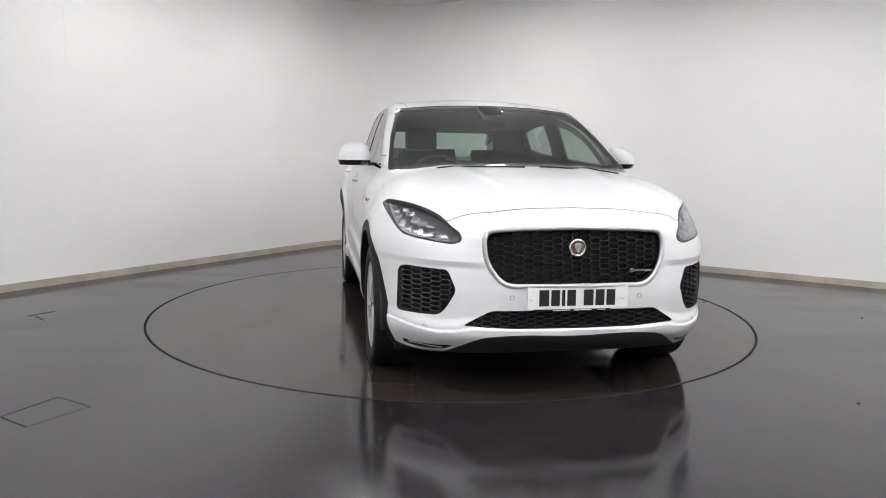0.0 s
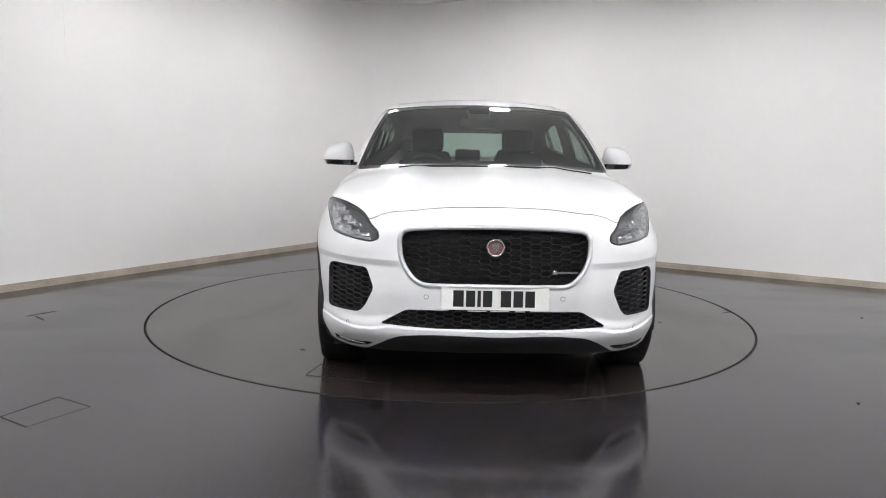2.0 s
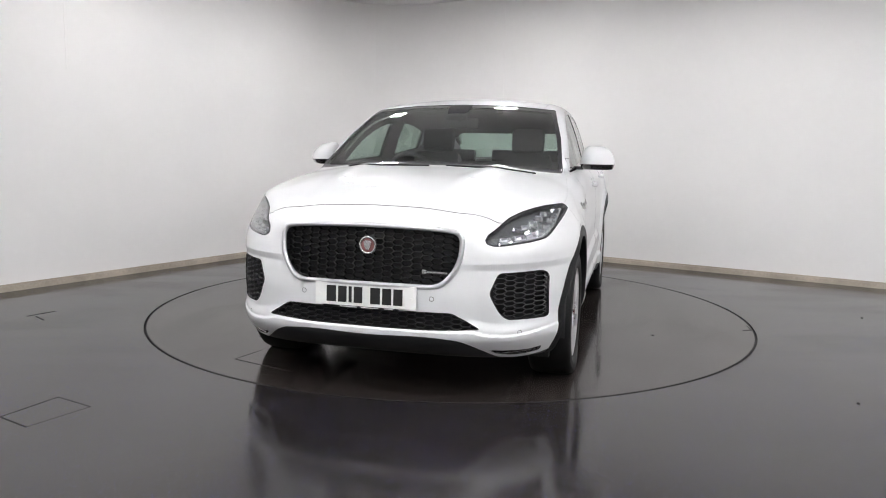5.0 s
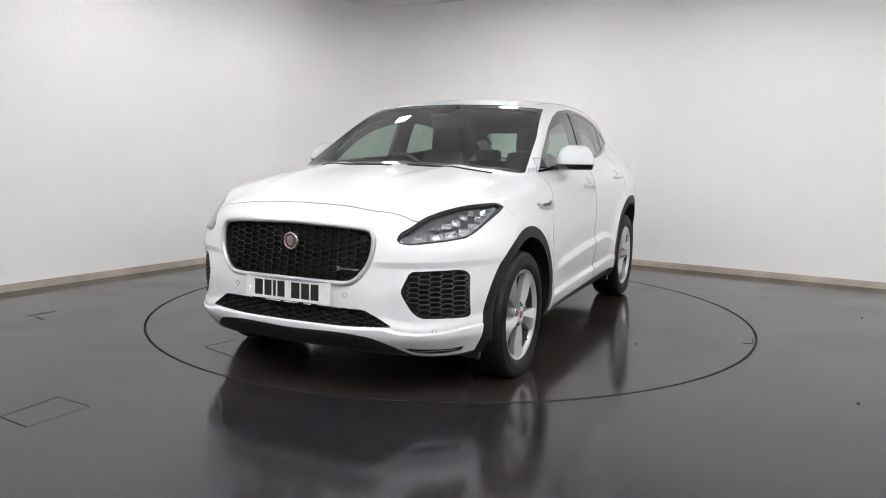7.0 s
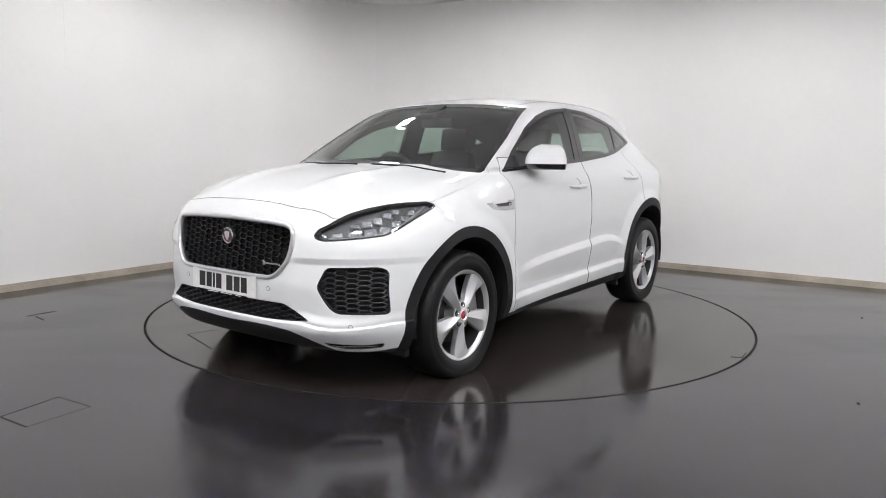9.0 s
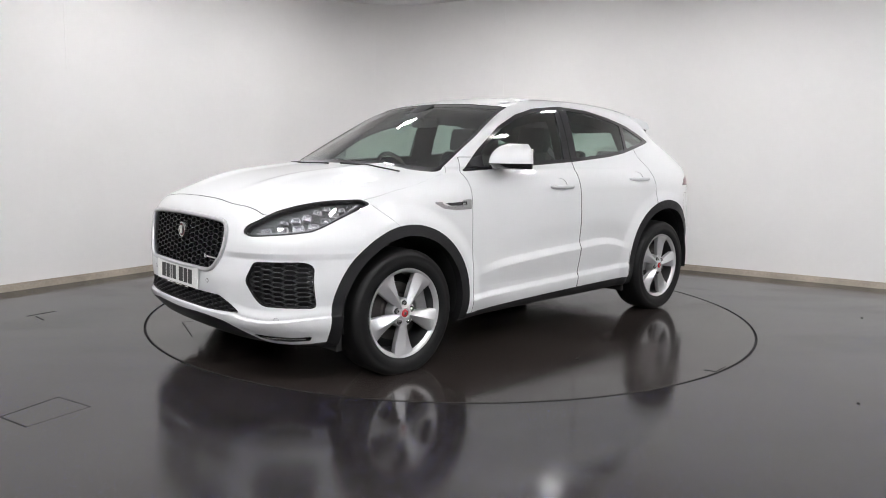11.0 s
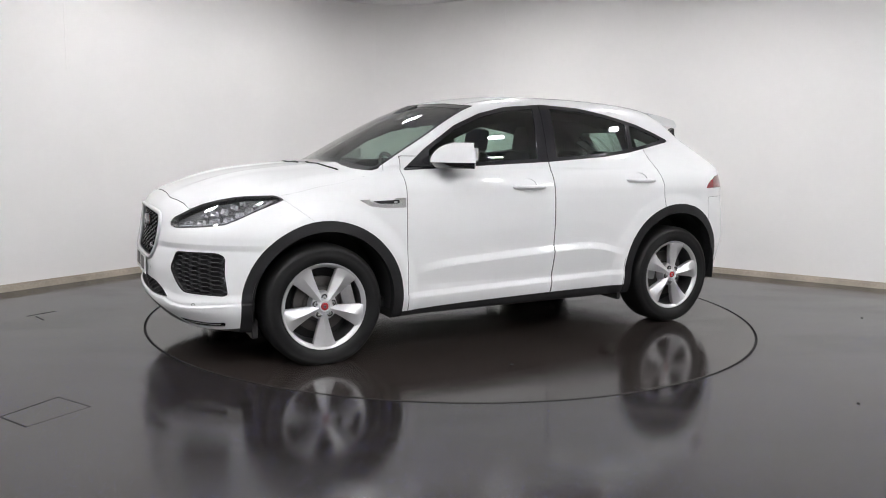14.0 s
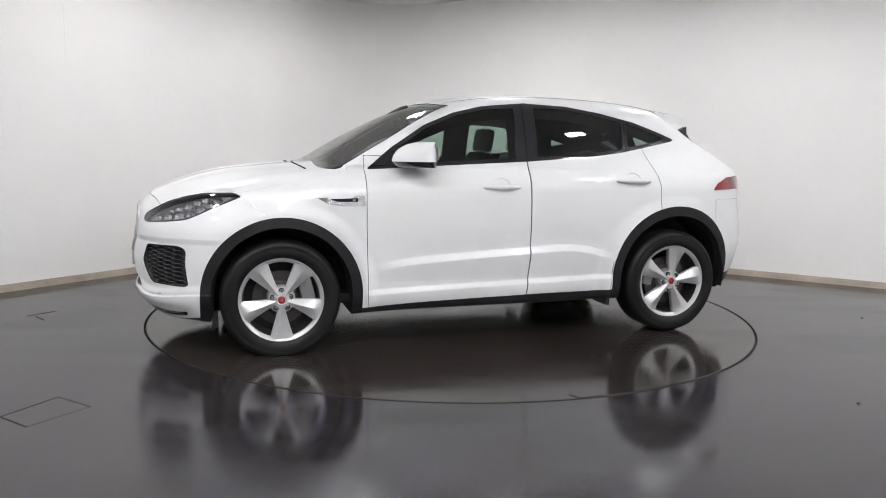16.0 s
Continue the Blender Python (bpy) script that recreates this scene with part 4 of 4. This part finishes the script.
    # headlight internals
    for k, bowl in enumerate(out["headlights"]):
        sgn = 1 if k == 0 else -1
        # a row of deep cups, a broken upper row and small facets, each canted its own way
        lights = [(2.120, 0.818, 0.060, 0.020), (2.060, 0.824, 0.064, 0.027), (1.995, 0.832, 0.066, 0.034), (1.930, 0.842, 0.062, 0.036), (1.872, 0.866, 0.054, 0.032), (1.825, 0.892, 0.046, 0.028),
                  (1.990, 0.874, 0.052, 0.026), (1.940, 0.888, 0.046, 0.034), (1.895, 0.908, 0.046, 0.026), (1.850, 0.926, 0.034, 0.024), (2.040, 0.862, 0.044, 0.014), (1.785, 0.920, 0.036, 0.020), (1.735, 0.944, 0.030, 0.012)]
        cant = random.Random(5)
        for x, z, w, h in lights:
            q = Vector(on_form((x, 0.7 * sgn, z), (0, sgn, 0)))
            n = Vector(form_normal(np.array([q]))[0]).normalized()
            n = (n + Vector((0.5 + cant.uniform(-0.2, 0.2), 0, cant.uniform(-0.30, 0.25)))).normalized()
            m = Matrix.Translation(q - n * 0.022) @ n.to_track_quat("Z", "Y").to_matrix().to_4x4() @ Matrix.Rotation(radians(cant.uniform(-9, 9)), 4, "Z")
            bm = bmesh.new()
            # a cup: raised lip, sunk floor
            rings = []
            for k_, d_ in ((1.0, -0.012), (1.0, 0.005), (0.82, 0.006), (0.45, -0.008)):
                rings.append([bm.verts.new((w * 0.5 * k_ * u, h * 0.5 * k_ * v, d_)) for u, v in ((-1, -0.7), (-0.8, -1), (0.9, -1), (1, -0.5), (0.75, 1), (-0.9, 0.85))])
            for r_ in range(3):
                for j in range(6):
                    bm.faces.new((rings[r_][j], rings[r_][(j + 1) % 6], rings[r_ + 1][(j + 1) % 6], rings[r_ + 1][j]))
            bm.faces.new(rings[3])
            bmesh.ops.transform(bm, matrix=m, verts=bm.verts)
            part("reflector", bm, M_LED, bowl, "bright faceted reflector")
        pts = []
        for x, z in ((2.150, 0.800), (2.09, 0.803), (2.02, 0.812), (1.94, 0.822), (1.87, 0.850), (1.80, 0.885), (1.74, 0.920), (1.69, 0.950)):
            q = Vector(on_form((x, 0.7 * sgn, z), (0, sgn, 0)))
            n = Vector(form_normal(np.array([q]))[0]).normalized()
            pts.append(q - n * 0.020)
        bm = bmesh.new()
        tube(bm, pts, 0.0075, 8)
        part("light_blade", bm, M_LED, bowl, "slim clear running light", True)


def build_wheel(car, hx, sy, spin):
    y_out = 0.938
    hub_z = HUB_ZF if hx > 0 else HUB_ZR
    e = new("wheel")
    e.parent = car
    e.matrix_basis = pose(hx, 0, hub_z, 0, 0, 0) if sy > 0 else pose(hx, 0, hub_z, 0, 0, 180)

    def lay(bm):
        bmesh.ops.translate(bm, verts=bm.verts, vec=(0, y_out, 0))
        return bm
    tyre = [(0.232, -0.215), (0.262, -0.228), (0.315, -0.232), (0.340, -0.222), (0.3515, -0.195), (0.3545, -0.12), (0.3515, -0.035), (0.343, -0.012), (0.330, 0.000), (0.318, 0.0035), (0.312, 0.0015), (0.300, 0.0055), (0.280, 0.0045), (0.262, -0.001), (0.254, -0.010), (0.246, -0.014)]
    vs, fs = lathe([(r + 0.004 * step(0.25, 0.35, r), h) for r, h in tyre], 120)
    # pressed flat where it bears on the disc
    vs = [(x, y + (0.010 * step(0.24, 0.31, math.hypot(x, z)) * step(0.22, 0.33, -z) if y > -0.05 else 0.0), max(z, -hub_z + 0.0005)) for x, y, z in vs]
    part("tyre", lay(bm_of(vs, fs)), M_TYRE, e, "black rubber tyre", True, 50)
    bm = bmesh.new()
    for off, w in ((-0.075, 0.010), (-0.12, 0.010), (-0.165, 0.010)):
        b2 = bm_of(*lathe([(0.3535, off - w / 2), (0.3552, off - w / 2), (0.3552, off + w / 2), (0.3535, off + w / 2)], 72))
        me = bpy.data.meshes.new("t")
        b2.to_mesh(me)
        b2.free()
        bm.from_mesh(me)
        bpy.data.meshes.remove(me)
    for v in bm.verts:
        v.co.z = max(v.co.z, -hub_z + 0.001)
    part("tread_groove", lay(bm), M_DEEP, e)
    # barrel metal darker than the rim: the shade behind the spokes is in its colour
    barrel = [(0.225, -0.20), (0.215, -0.12), (0.222, -0.05), (0.2275, -0.026)]
    part("barrel", lay(bm_of(*lathe(barrel, 80))), M_BARREL, e, "inner wheel barrel, coloured dark for its shade", True, 35)
    rim = [(0.2275, -0.026), (0.236, -0.012), (0.246, -0.006), (0.2515, -0.005), (0.2525, -0.012), (0.247, -0.02)]
    part("rim", lay(bm_of(*lathe(rim, 80))), M_ALLOY, e, "silver alloy rim", True, 35)
    for k in range(5):
        a = radians(spin + 72 * k)
        bm = bmesh.new()
        rows = []
        for r, half, ridge, base in ((0.030, 0.026, -0.012, -0.022), (0.060, 0.024, -0.008, -0.024), (0.085, 0.027, -0.003, -0.026), (0.130, 0.039, 0.000, -0.028), (0.180, 0.053, -0.002, -0.026), (0.220, 0.066, -0.006, -0.019), (0.239, 0.072, -0.010, -0.013)):
            rows.append([(r, -half, base - 0.03), (r, -half, base), (r, -half * 0.88, base + 0.004), (r, -half * 0.10 + 0.004, ridge), (r, half * 0.88, base + 0.004), (r, half, base), (r, half, base - 0.03)])
        q = [[bm.verts.new((r * math.cos(a) - s * math.sin(a), d, r * math.sin(a) + s * math.cos(a))) for r, s, d in row] for row in rows]
        for i in range(len(q) - 1):
            for j in range(6):
                bm.faces.new((q[i][j], q[i][j + 1], q[i + 1][j + 1], q[i + 1][j]))
        part("spoke", lay(bm), M_ALLOY, e, "", True, 22)
    hub = [(0.0, -0.012), (0.026, -0.012), (0.030, -0.008), (0.034, -0.012), (0.052, -0.016), (0.078, -0.022), (0.084, -0.05), (0.084, -0.12)]
    part("hub", lay(bm_of(*lathe(hub, 48))), M_ALLOY, e, "silver wheel centre", True, 30)
    part("centre_cap", lay(bm_of(*lathe([(0.0, -0.007), (0.017, -0.0075), (0.022, -0.010), (0.022, -0.014)], 32))), M_CAPRED, e, "red centre cap", True)
    bm = bmesh.new()
    box(bm, (-0.007, -0.0075, -0.010), (0.007, -0.006, 0.008), 0.001)
    part("cap_mark", lay(bm), M_CHROME, e)
    for k in range(5):
        a = radians(spin + 36 + 72 * k)
        m = Matrix.Translation((0.054 * math.cos(a), -0.016, 0.054 * math.sin(a)))
        bm = bm_of(*lathe([(0.0, 0.010), (0.0075, 0.010), (0.0105, 0.006), (0.0105, -0.012)], 6))
        bmesh.ops.transform(bm, matrix=m, verts=bm.verts)
        part("wheel_nut", lay(bm), M_CHROME, e)
        bm = bm_of(*lathe([(0.0108, 0.000), (0.0175, 0.000), (0.0185, -0.004)], 16))
        bmesh.ops.transform(bm, matrix=m, verts=bm.verts)
        part("nut_seat", lay(bm), M_DEEP, e)
    part("brake_disc", lay(bm_of(*lathe([(0.05, -0.085), (0.10, -0.085), (0.11, -0.095), (0.165, -0.095), (0.165, -0.12), (0.06, -0.12)], 48))), M_STEEL, e, "grey steel brake disc", True)
    part("back_plate", lay(bm_of(*lathe([(0.0, -0.14), (0.215, -0.14), (0.218, -0.16)], 48))), M_DEEP, e)
    bm = bmesh.new()
    ca = radians(165 if hx > 0 else 15)
    box(bm, (-0.045, -0.105, -0.07), (0.035, -0.055, 0.07), 0.012)
    bmesh.ops.transform(bm, matrix=Matrix.Rotation(-ca, 4, "Y") @ Matrix.Translation((0.165, 0, 0)), verts=bm.verts)
    part("brake_caliper", lay(bm), M_PALE, e, "grey brake caliper", True)
    bm = bmesh.new()
    va = radians(spin + 36 - 72 if hx > 0 else spin + 36)
    tube(bm, [(0.222 * math.cos(va), -0.03, 0.222 * math.sin(va)), (0.208 * math.cos(va), -0.012, 0.208 * math.sin(va))], 0.004, 8)
    part("valve", lay(bm), M_DEEP, e)


def build_wheel_wells(car):
    for hx, hz, tall, outer, inner in ARCHES:
        for sy in (1, -1):
            vs, fs = [], []
            n = 28
            prof = [(0.92, 0.424), (0.62, 0.424), (0.60, 0.40), (0.60, 0.02)]
            for i in range(n + 1):
                a = math.pi * (1.12 * i / n - 0.06)
                for y, r in prof:
                    vs.append((hx + r * math.cos(a), sy * y, hz + r * math.sin(a) * tall))
            for i in range(n):
                for j in range(3):
                    p = 4 * i + j
                    fs.append((p, p + 4, p + 5, p + 1))
            part("wheel_arch_liner", bm_of(vs, fs), M_DEEP, car, "dark wheel arch liner", True)


def build_sides(car, out):
    for k, door in enumerate(out["doors"]):
        sgn = 1 if k < 2 else -1
        x0, x1, z = ((0.140, -0.120, 1.011), (-0.825, -1.085, 1.053))[k % 2]
        bm = bmesh.new()
        rings = []
        for i in range(13):
            t = i / 12
            x = x0 + (x1 - x0) * t
            p = Vector(on_form((x, 0.6 * sgn, z), (0, sgn, 0)))
            lift = 0.034 * (1 - (2 * t - 1)**4)
            half = 0.0145 * (1 - 0.45 * abs(2 * t - 1)**3)
            ring = []
            for a in range(10):
                b = 2 * math.pi * a / 10
                ring.append(bm.verts.new(p + Vector((0, sgn * (lift - 0.006 + 0.010 * math.cos(b)), half * math.sin(b)))))
            rings.append(ring)
        for i in range(12):
            for a in range(10):
                bm.faces.new((rings[i][a], rings[i][(a + 1) % 10], rings[i + 1][(a + 1) % 10], rings[i + 1][a]))
        bm.faces.new(rings[0])
        bm.faces.new(rings[-1])
        part("door_handle", bm, M_PAINT, door, "white pull handle", True, 60)
    for sgn in (1, -1):
        # side vent with a chrome edge
        outer = rounded([(1.195, 0.943), (0.905, 0.955), (0.905, 0.897), (1.03, 0.895), (1.13, 0.907)], 0.010, 3)
        inner = rounded([(1.115, 0.937), (0.950, 0.943), (0.950, 0.923), (1.075, 0.921)], 0.006, 3)
        bm = bmesh.new()
        surface_plate(bm, outer, "side", sgn, -0.004, 0.003)
        vent = part("side_vent", bm, M_CHROME, car, "satin chrome side vent with a black centre", True, 30)
        bm = bmesh.new()
        surface_plate(bm, inner, "side", sgn, -0.002, 0.0085)
        part("vent_insert", bm, M_GLOSS, vent, "gloss black insert", True, 30)
        bm = bmesh.new()
        surface_plate(bm, [(0.985, 0.935), (0.965, 0.936), (0.965, 0.926), (0.985, 0.925)], "side", sgn, 0.004, 0.0105)
        part("vent_mark", bm, M_CHROME, vent)
        # mirror: white cap over a black base, on an arm
        e = new("door_mirror")
        e.parent = car

        def mirror_loft(z0, z1, top):
            bm = bmesh.new()
            rings = []
            steps = 9
            for i in range(steps):
                t = i / (steps - 1)
                z = z0 + (z1 - z0) * t
                if top:
                    k = math.sqrt(max(0.0, 1 - (t * 0.985)**2.0))
                else:
                    k = 0.72 + 0.28 * t**0.6
                y0, y1 = 0.866 + 0.055 * (1 - k), 1.086 - (0.105 if top else 0.06) * (1 - k)
                xb, xf = 0.478 + 0.02 * (1 - k), 0.478 + 0.285 * (0.30 + 0.70 * k)
                ring = []
                for j in range(24):
                    a = 2 * math.pi * j / 24
                    c, s_ = math.cos(a), math.sin(a)
                    ex = 2.3
                    u = math.copysign(abs(c)**(2 / ex), c)
                    v = math.copysign(abs(s_)**(2 / ex), s_)
                    yy = (y0 + y1) / 2 + u * (y1 - y0) / 2
                    xx = xb + (xf - xb) * (0.5 + 0.5 * v) - (0.13 * max(0, 0.5 + 0.5 * u)**2 * (0.5 + 0.5 * v)) 
                    ring.append(bm.verts.new((xx, yy * sgn, z)))
                rings.append(ring)
            for i in range(steps - 1):
                for j in range(24):
                    bm.faces.new((rings[i][j], rings[i][(j + 1) % 24], rings[i + 1][(j + 1) % 24], rings[i + 1][j]))
            bm.faces.new(rings[0])
            bm.faces.new(rings[-1])
            return bm
        part("cap", mirror_loft(1.166, 1.286, True), M_PAINT, e, "glossy white mirror cap", True, 50)
        part("base", mirror_loft(1.130, 1.166, False), M_GLOSS, e, "gloss black lower mirror housing", True, 50)
        bm = bmesh.new()
        box(bm, (0.54, 0.80, 1.128), (0.65, 0.94, 1.152), 0.010)
        if sgn < 0:
            bmesh.ops.scale(bm, vec=(1, -1, 1), verts=bm.verts)
        part("arm", bm, M_GLOSS, e, "black mirror arm", True)
        bm = bmesh.new()
        box(bm, (0.474, 0.915, 1.180), (0.479, 1.035, 1.255), 0.002)
        if sgn < 0:
            bmesh.ops.scale(bm, vec=(1, -1, 1), verts=bm.verts)
        part("mirror_glass", bm, M_MIRROR, e, "silvered mirror glass")
        # body coloured roof edge strip and mud flap edge
        bm = bmesh.new()
        pts = [Vector(on_form((x, sgn * 0.575, 1.45), (0, 0, 1))) - Vector((0, 0, 0.0005)) for x in np.linspace(0.33, -1.35, 24)]
        tube(bm, pts, 0.0022, 6)
        part("roof_seam", bm, M_SEAM_SHADE, car, "thin black roof seam")
        bm = bmesh.new()
        box(bm, (1.770, 0.68 if sgn > 0 else -0.84, 0.165), (1.805, 0.84 if sgn > 0 else -0.68, 0.27), 0.006)
        part("air_deflector", bm, M_DEEP, car, "black rubber air deflector")
        bm = bmesh.new()
        box(bm, (-0.815, min(0.72 * sgn, 0.90 * sgn), 0.20), (-0.785, max(0.72 * sgn, 0.90 * sgn), 0.29), 0.006)
        part("air_deflector", bm, M_DEEP, car, "black rubber air deflector")
    # spoiler over the hatch, aerial fin
    bm = bmesh.new()
    ys = np.linspace(-0.585, 0.585, 25)
    rows = []
    for y in ys:
        f = 1 - 0.045 * (abs(y) / 0.585)**3

        def over(x):
            return float(roof_z(np.array([x]))[0]) - 0.050 * (y / 0.65)**2 - 0.010 * (abs(y) / 0.585)**6
        rows.append([bm.verts.new(v) for v in ((-1.28, y, over(-1.28) + 0.001), (-1.42, y, over(-1.42) + 0.006), (-1.55, y, over(-1.55) + 0.004), (-1.655 * f, y, over(-1.655) - 0.004), (-1.660 * f, y, over(-1.655) - 0.016), (-1.56, y, over(-1.56) - 0.055), (-1.40, y, over(-1.40) - 0.06))])
    for i in range(24):
        for j in range(7):
            bm.faces.new((rows[i][j], rows[i][(j + 1) % 7], rows[i + 1][(j + 1) % 7], rows[i + 1][j]))
    bm.faces.new(rows[0])
    bm.faces.new(rows[-1])
    part("spoiler", bm, M_PAINT, car, "white roof spoiler", True, 35)
    for sgn in (1, -1):
        bm = bmesh.new()
        tri = [(-1.48, 1.385), (-1.60, 1.452), (-1.605, 1.40), (-1.67, 1.315)]
        a = [bm.verts.new((x, sgn * 0.545, z)) for x, z in tri]
        b = [bm.verts.new((x, sgn * 0.505, z)) for x, z in tri]
        bm.faces.new(a)
        bm.faces.new(b)
        for i in range(4):
            bm.faces.new((a[i], a[(i + 1) % 4], b[(i + 1) % 4], b[i]))
        part("spoiler_fin", bm, M_GLOSS, car, "gloss black fin below the spoiler")
    bm = bmesh.new()
    bmesh.ops.create_uvsphere(bm, u_segments=16, v_segments=10, radius=1)
    bmesh.ops.transform(bm, matrix=pose(-1.02, 0, 1.622, 0, 3) @ Matrix.Diagonal((0.085, 0.03, 0.035, 1)), verts=bm.verts)
    part("aerial", bm, M_PAINT, car, "small white aerial fin", True)
    # wipers
    for y0, y1 in ((0.66, 0.12), (0.02, -0.52)):
        bm = bmesh.new()
        pts = []
        for t in np.linspace(0, 1, 8):
            y = y0 + (y1 - y0) * t
            pts.append(offset_point((1.3, y, 1.148 + 0.012 * t - 0.03 * y * y), (1, 0, 0.35), -0.008))
        tube(bm, pts, 0.0050, 6)
        part("wiper", bm, M_CLAD, car, "black windscreen wiper", True)


M_BADGE = material("rosy_silver_enamel", (0.30, 0.13, 0.13), 0.35, 0.5, grain=0.1, scale=200)
M_BARREL = material("shaded_wheel_barrel", (0.07, 0.07, 0.072), 0.45, 0.7, grain=0.15, scale=60)
M_MIRROR = material("silvered_mirror", (0.85, 0.85, 0.85), 0.02, 1.0)


def build_cabin(car):
    def seat(y, x=0.0):
        e = new("seat")
        e.parent = car
        e.matrix_basis = pose(x, y, 0)
        bm = bmesh.new()
        box(bm, (-0.25, -0.25, 0.50), (0.30, 0.25, 0.66), 0.05)
        part("cushion", bm, M_SEAT, e, "", True)
        bm = bmesh.new()
        box(bm, (-0.07, -0.25, 0.0), (0.07, 0.25, 0.64), 0.05)
        for v in bm.verts:
            v.co.y *= 1 - 0.28 * max(0, (v.co.z - 0.35) / 0.29)
        bmesh.ops.transform(bm, matrix=pose(-0.22, 0, 0.62, 0, -18, 0), verts=bm.verts)
        part("backrest", bm, M_SEAT, e, "", True)
        bm = bmesh.new()
        box(bm, (-0.05, -0.13, 0.0), (0.05, 0.13, 0.19), 0.04)
        bmesh.ops.transform(bm, matrix=pose(-0.41, 0, 1.235, 0, -10, 0), verts=bm.verts)
        part("headrest", bm, M_SEAT, e, "", True)
        for dy in (-0.06, 0.06):
            bm = bmesh.new()
            tube(bm, [(-0.40, dy, 1.19), (-0.415, dy, 1.26)], 0.007, 8)
            part("headrest_post", bm, M_CHROME, e, "bright steel headrest post", True)
    seat(0.37, 0.10)
    seat(-0.37, 0.10)
    bench = new("rear_bench")
    bench.parent = car
    bm = bmesh.new()
    box(bm, (-1.15, -0.66, 0.48), (-0.65, 0.66, 0.66), 0.05)
    part("cushion", bm, M_SEAT, bench, "", True)
    bm = bmesh.new()
    box(bm, (-0.08, -0.66, 0), (0.07, 0.66, 0.56), 0.05)
    bmesh.ops.transform(bm, matrix=pose(-1.10, 0, 0.62, 0, -20, 0), verts=bm.verts)
    part("backrest", bm, M_SEAT, bench, "", True)
    for y in (-0.40, 0.0, 0.40):
        bm = bmesh.new()
        box(bm, (-0.05, -0.12, 0), (0.05, 0.12, 0.11), 0.03)
        bmesh.ops.transform(bm, matrix=pose(-1.29, y, 1.15, 0, -15, 0), verts=bm.verts)
        part("headrest", bm, M_SEAT, bench, "", True)
    # dashboard: a rounded bar under the windscreen
    bm = bmesh.new()
    prof = [(1.12, 1.085), (0.90, 1.100), (0.70, 1.095), (0.58, 1.06), (0.55, 0.98), (0.60, 0.85), (0.70, 0.60), (1.1, 0.55)]
    rows = []
    for y in np.linspace(-0.76, 0.76, 21):
        bow = 0.22 * (y / 0.76)**2
        lift = 0.035 * math.exp(-((y + 0.37) / 0.17)**2)
        rows.append([bm.verts.new((x - bow * max(0, (x - 0.6) / 0.5), y, z + lift * max(0, 1 - abs(x - 0.66) / 0.2))) for x, z in prof])
    for i in range(20):
        for j in range(len(prof) - 1):
            bm.faces.new((rows[i][j], rows[i][j + 1], rows[i + 1][j + 1], rows[i + 1][j]))
    part("dashboard", bm, M_TRIM, car, "dark soft dashboard", True, 50)
    bm = bmesh.new()
    box(bm, (-1.0, -0.78, 0.27), (1.1, 0.78, 0.33), 0.02)
    part("cabin_floor", bm, M_TRIM, car, "dark cabin carpet")
    bm = bmesh.new()
    box(bm, (-1.85, -0.60, 1.02), (-1.25, 0.60, 1.05), 0.01)
    part("parcel_shelf", bm, M_TRIM, car, "black parcel shelf")
    # steering wheel on the car's right
    w = new("steering_wheel")
    w.parent = car
    w.matrix_basis = pose(0.42, -0.37, 1.045, 0, -66, 0)
    ring = [(0.182 * math.cos(2 * math.pi * i / 36), 0.182 * math.sin(2 * math.pi * i / 36), 0) for i in range(36)]
    bm = bmesh.new()
    tube(bm, ring, 0.016, 10, True)
    part("ring", bm, M_SEAT, w, "", True)
    bm = bmesh.new()
    box(bm, (-0.07, -0.08, -0.04), (0.06, 0.08, 0.01), 0.02)
    part("boss", bm, M_TRIM, w, "", True)
    for m in (pose(0, 0.12, -0.01), pose(0, -0.12, -0.01), pose(-0.11, 0, -0.01, 0, 0, 90)):
        bm = bmesh.new()
        box(bm, (-0.02, -0.06, -0.01), (0.02, 0.06, 0.008), 0.006, m)
        part("spoke", bm, M_TRIM, w, "", True)
    # inside mirror and sensor cover
    m = new("interior_mirror")
    m.parent = car
    bm = bmesh.new()
    box(bm, (0.43, -0.13, 1.40), (0.46, 0.13, 1.47), 0.014)
    part("housing", bm, M_TRIM, m, "", True)
    bm = bmesh.new()
    tube(bm, [(0.46, 0, 1.45), (0.52, 0, 1.52)], 0.014, 8)
    part("stalk", bm, M_TRIM, m, "", True)
    bm = bmesh.new()
    box(bm, (-0.10, -0.08, 0), (0.09, 0.08, 0.04), 0.02)
    bmesh.ops.transform(bm, matrix=pose(0.50, 0, 1.485, 0, 28, 0), verts=bm.verts)
    part("sensor_cover", bm, M_TRIM, car, "dark sensor cover behind the windscreen", True)


def build_car():
    car = new("car")
    out = build_car_body(car)
    build_nose(car, out)
    build_wheel_wells(car)
    for hx, spin in ((HUB_F, -90), (HUB_R, 100)):
        for sy in (1, -1):
            build_wheel(car, hx, sy, spin if sy > 0 else 180 - spin)
    build_sides(car, out)
    build_cabin(car)
    return tagged(car, "glossy white compact sports utility car with black mouldings on a turntable", "car")


car = build_car()


def motions():
    """The disc turns at an even rate and carries the car round with it."""
    for thing, side in ((turntable, 0.0), (car, CAR_SIDE)):
        rows = []
        for i in range(17):
            a = TURN_0 + TURN_RATE * i
            rows.append((float(i), pose(-side * math.sin(radians(a)), side * math.cos(radians(a)), 0.001 if side else 0.0, 0, 0, a)))
        walk(thing, rows)


motions()
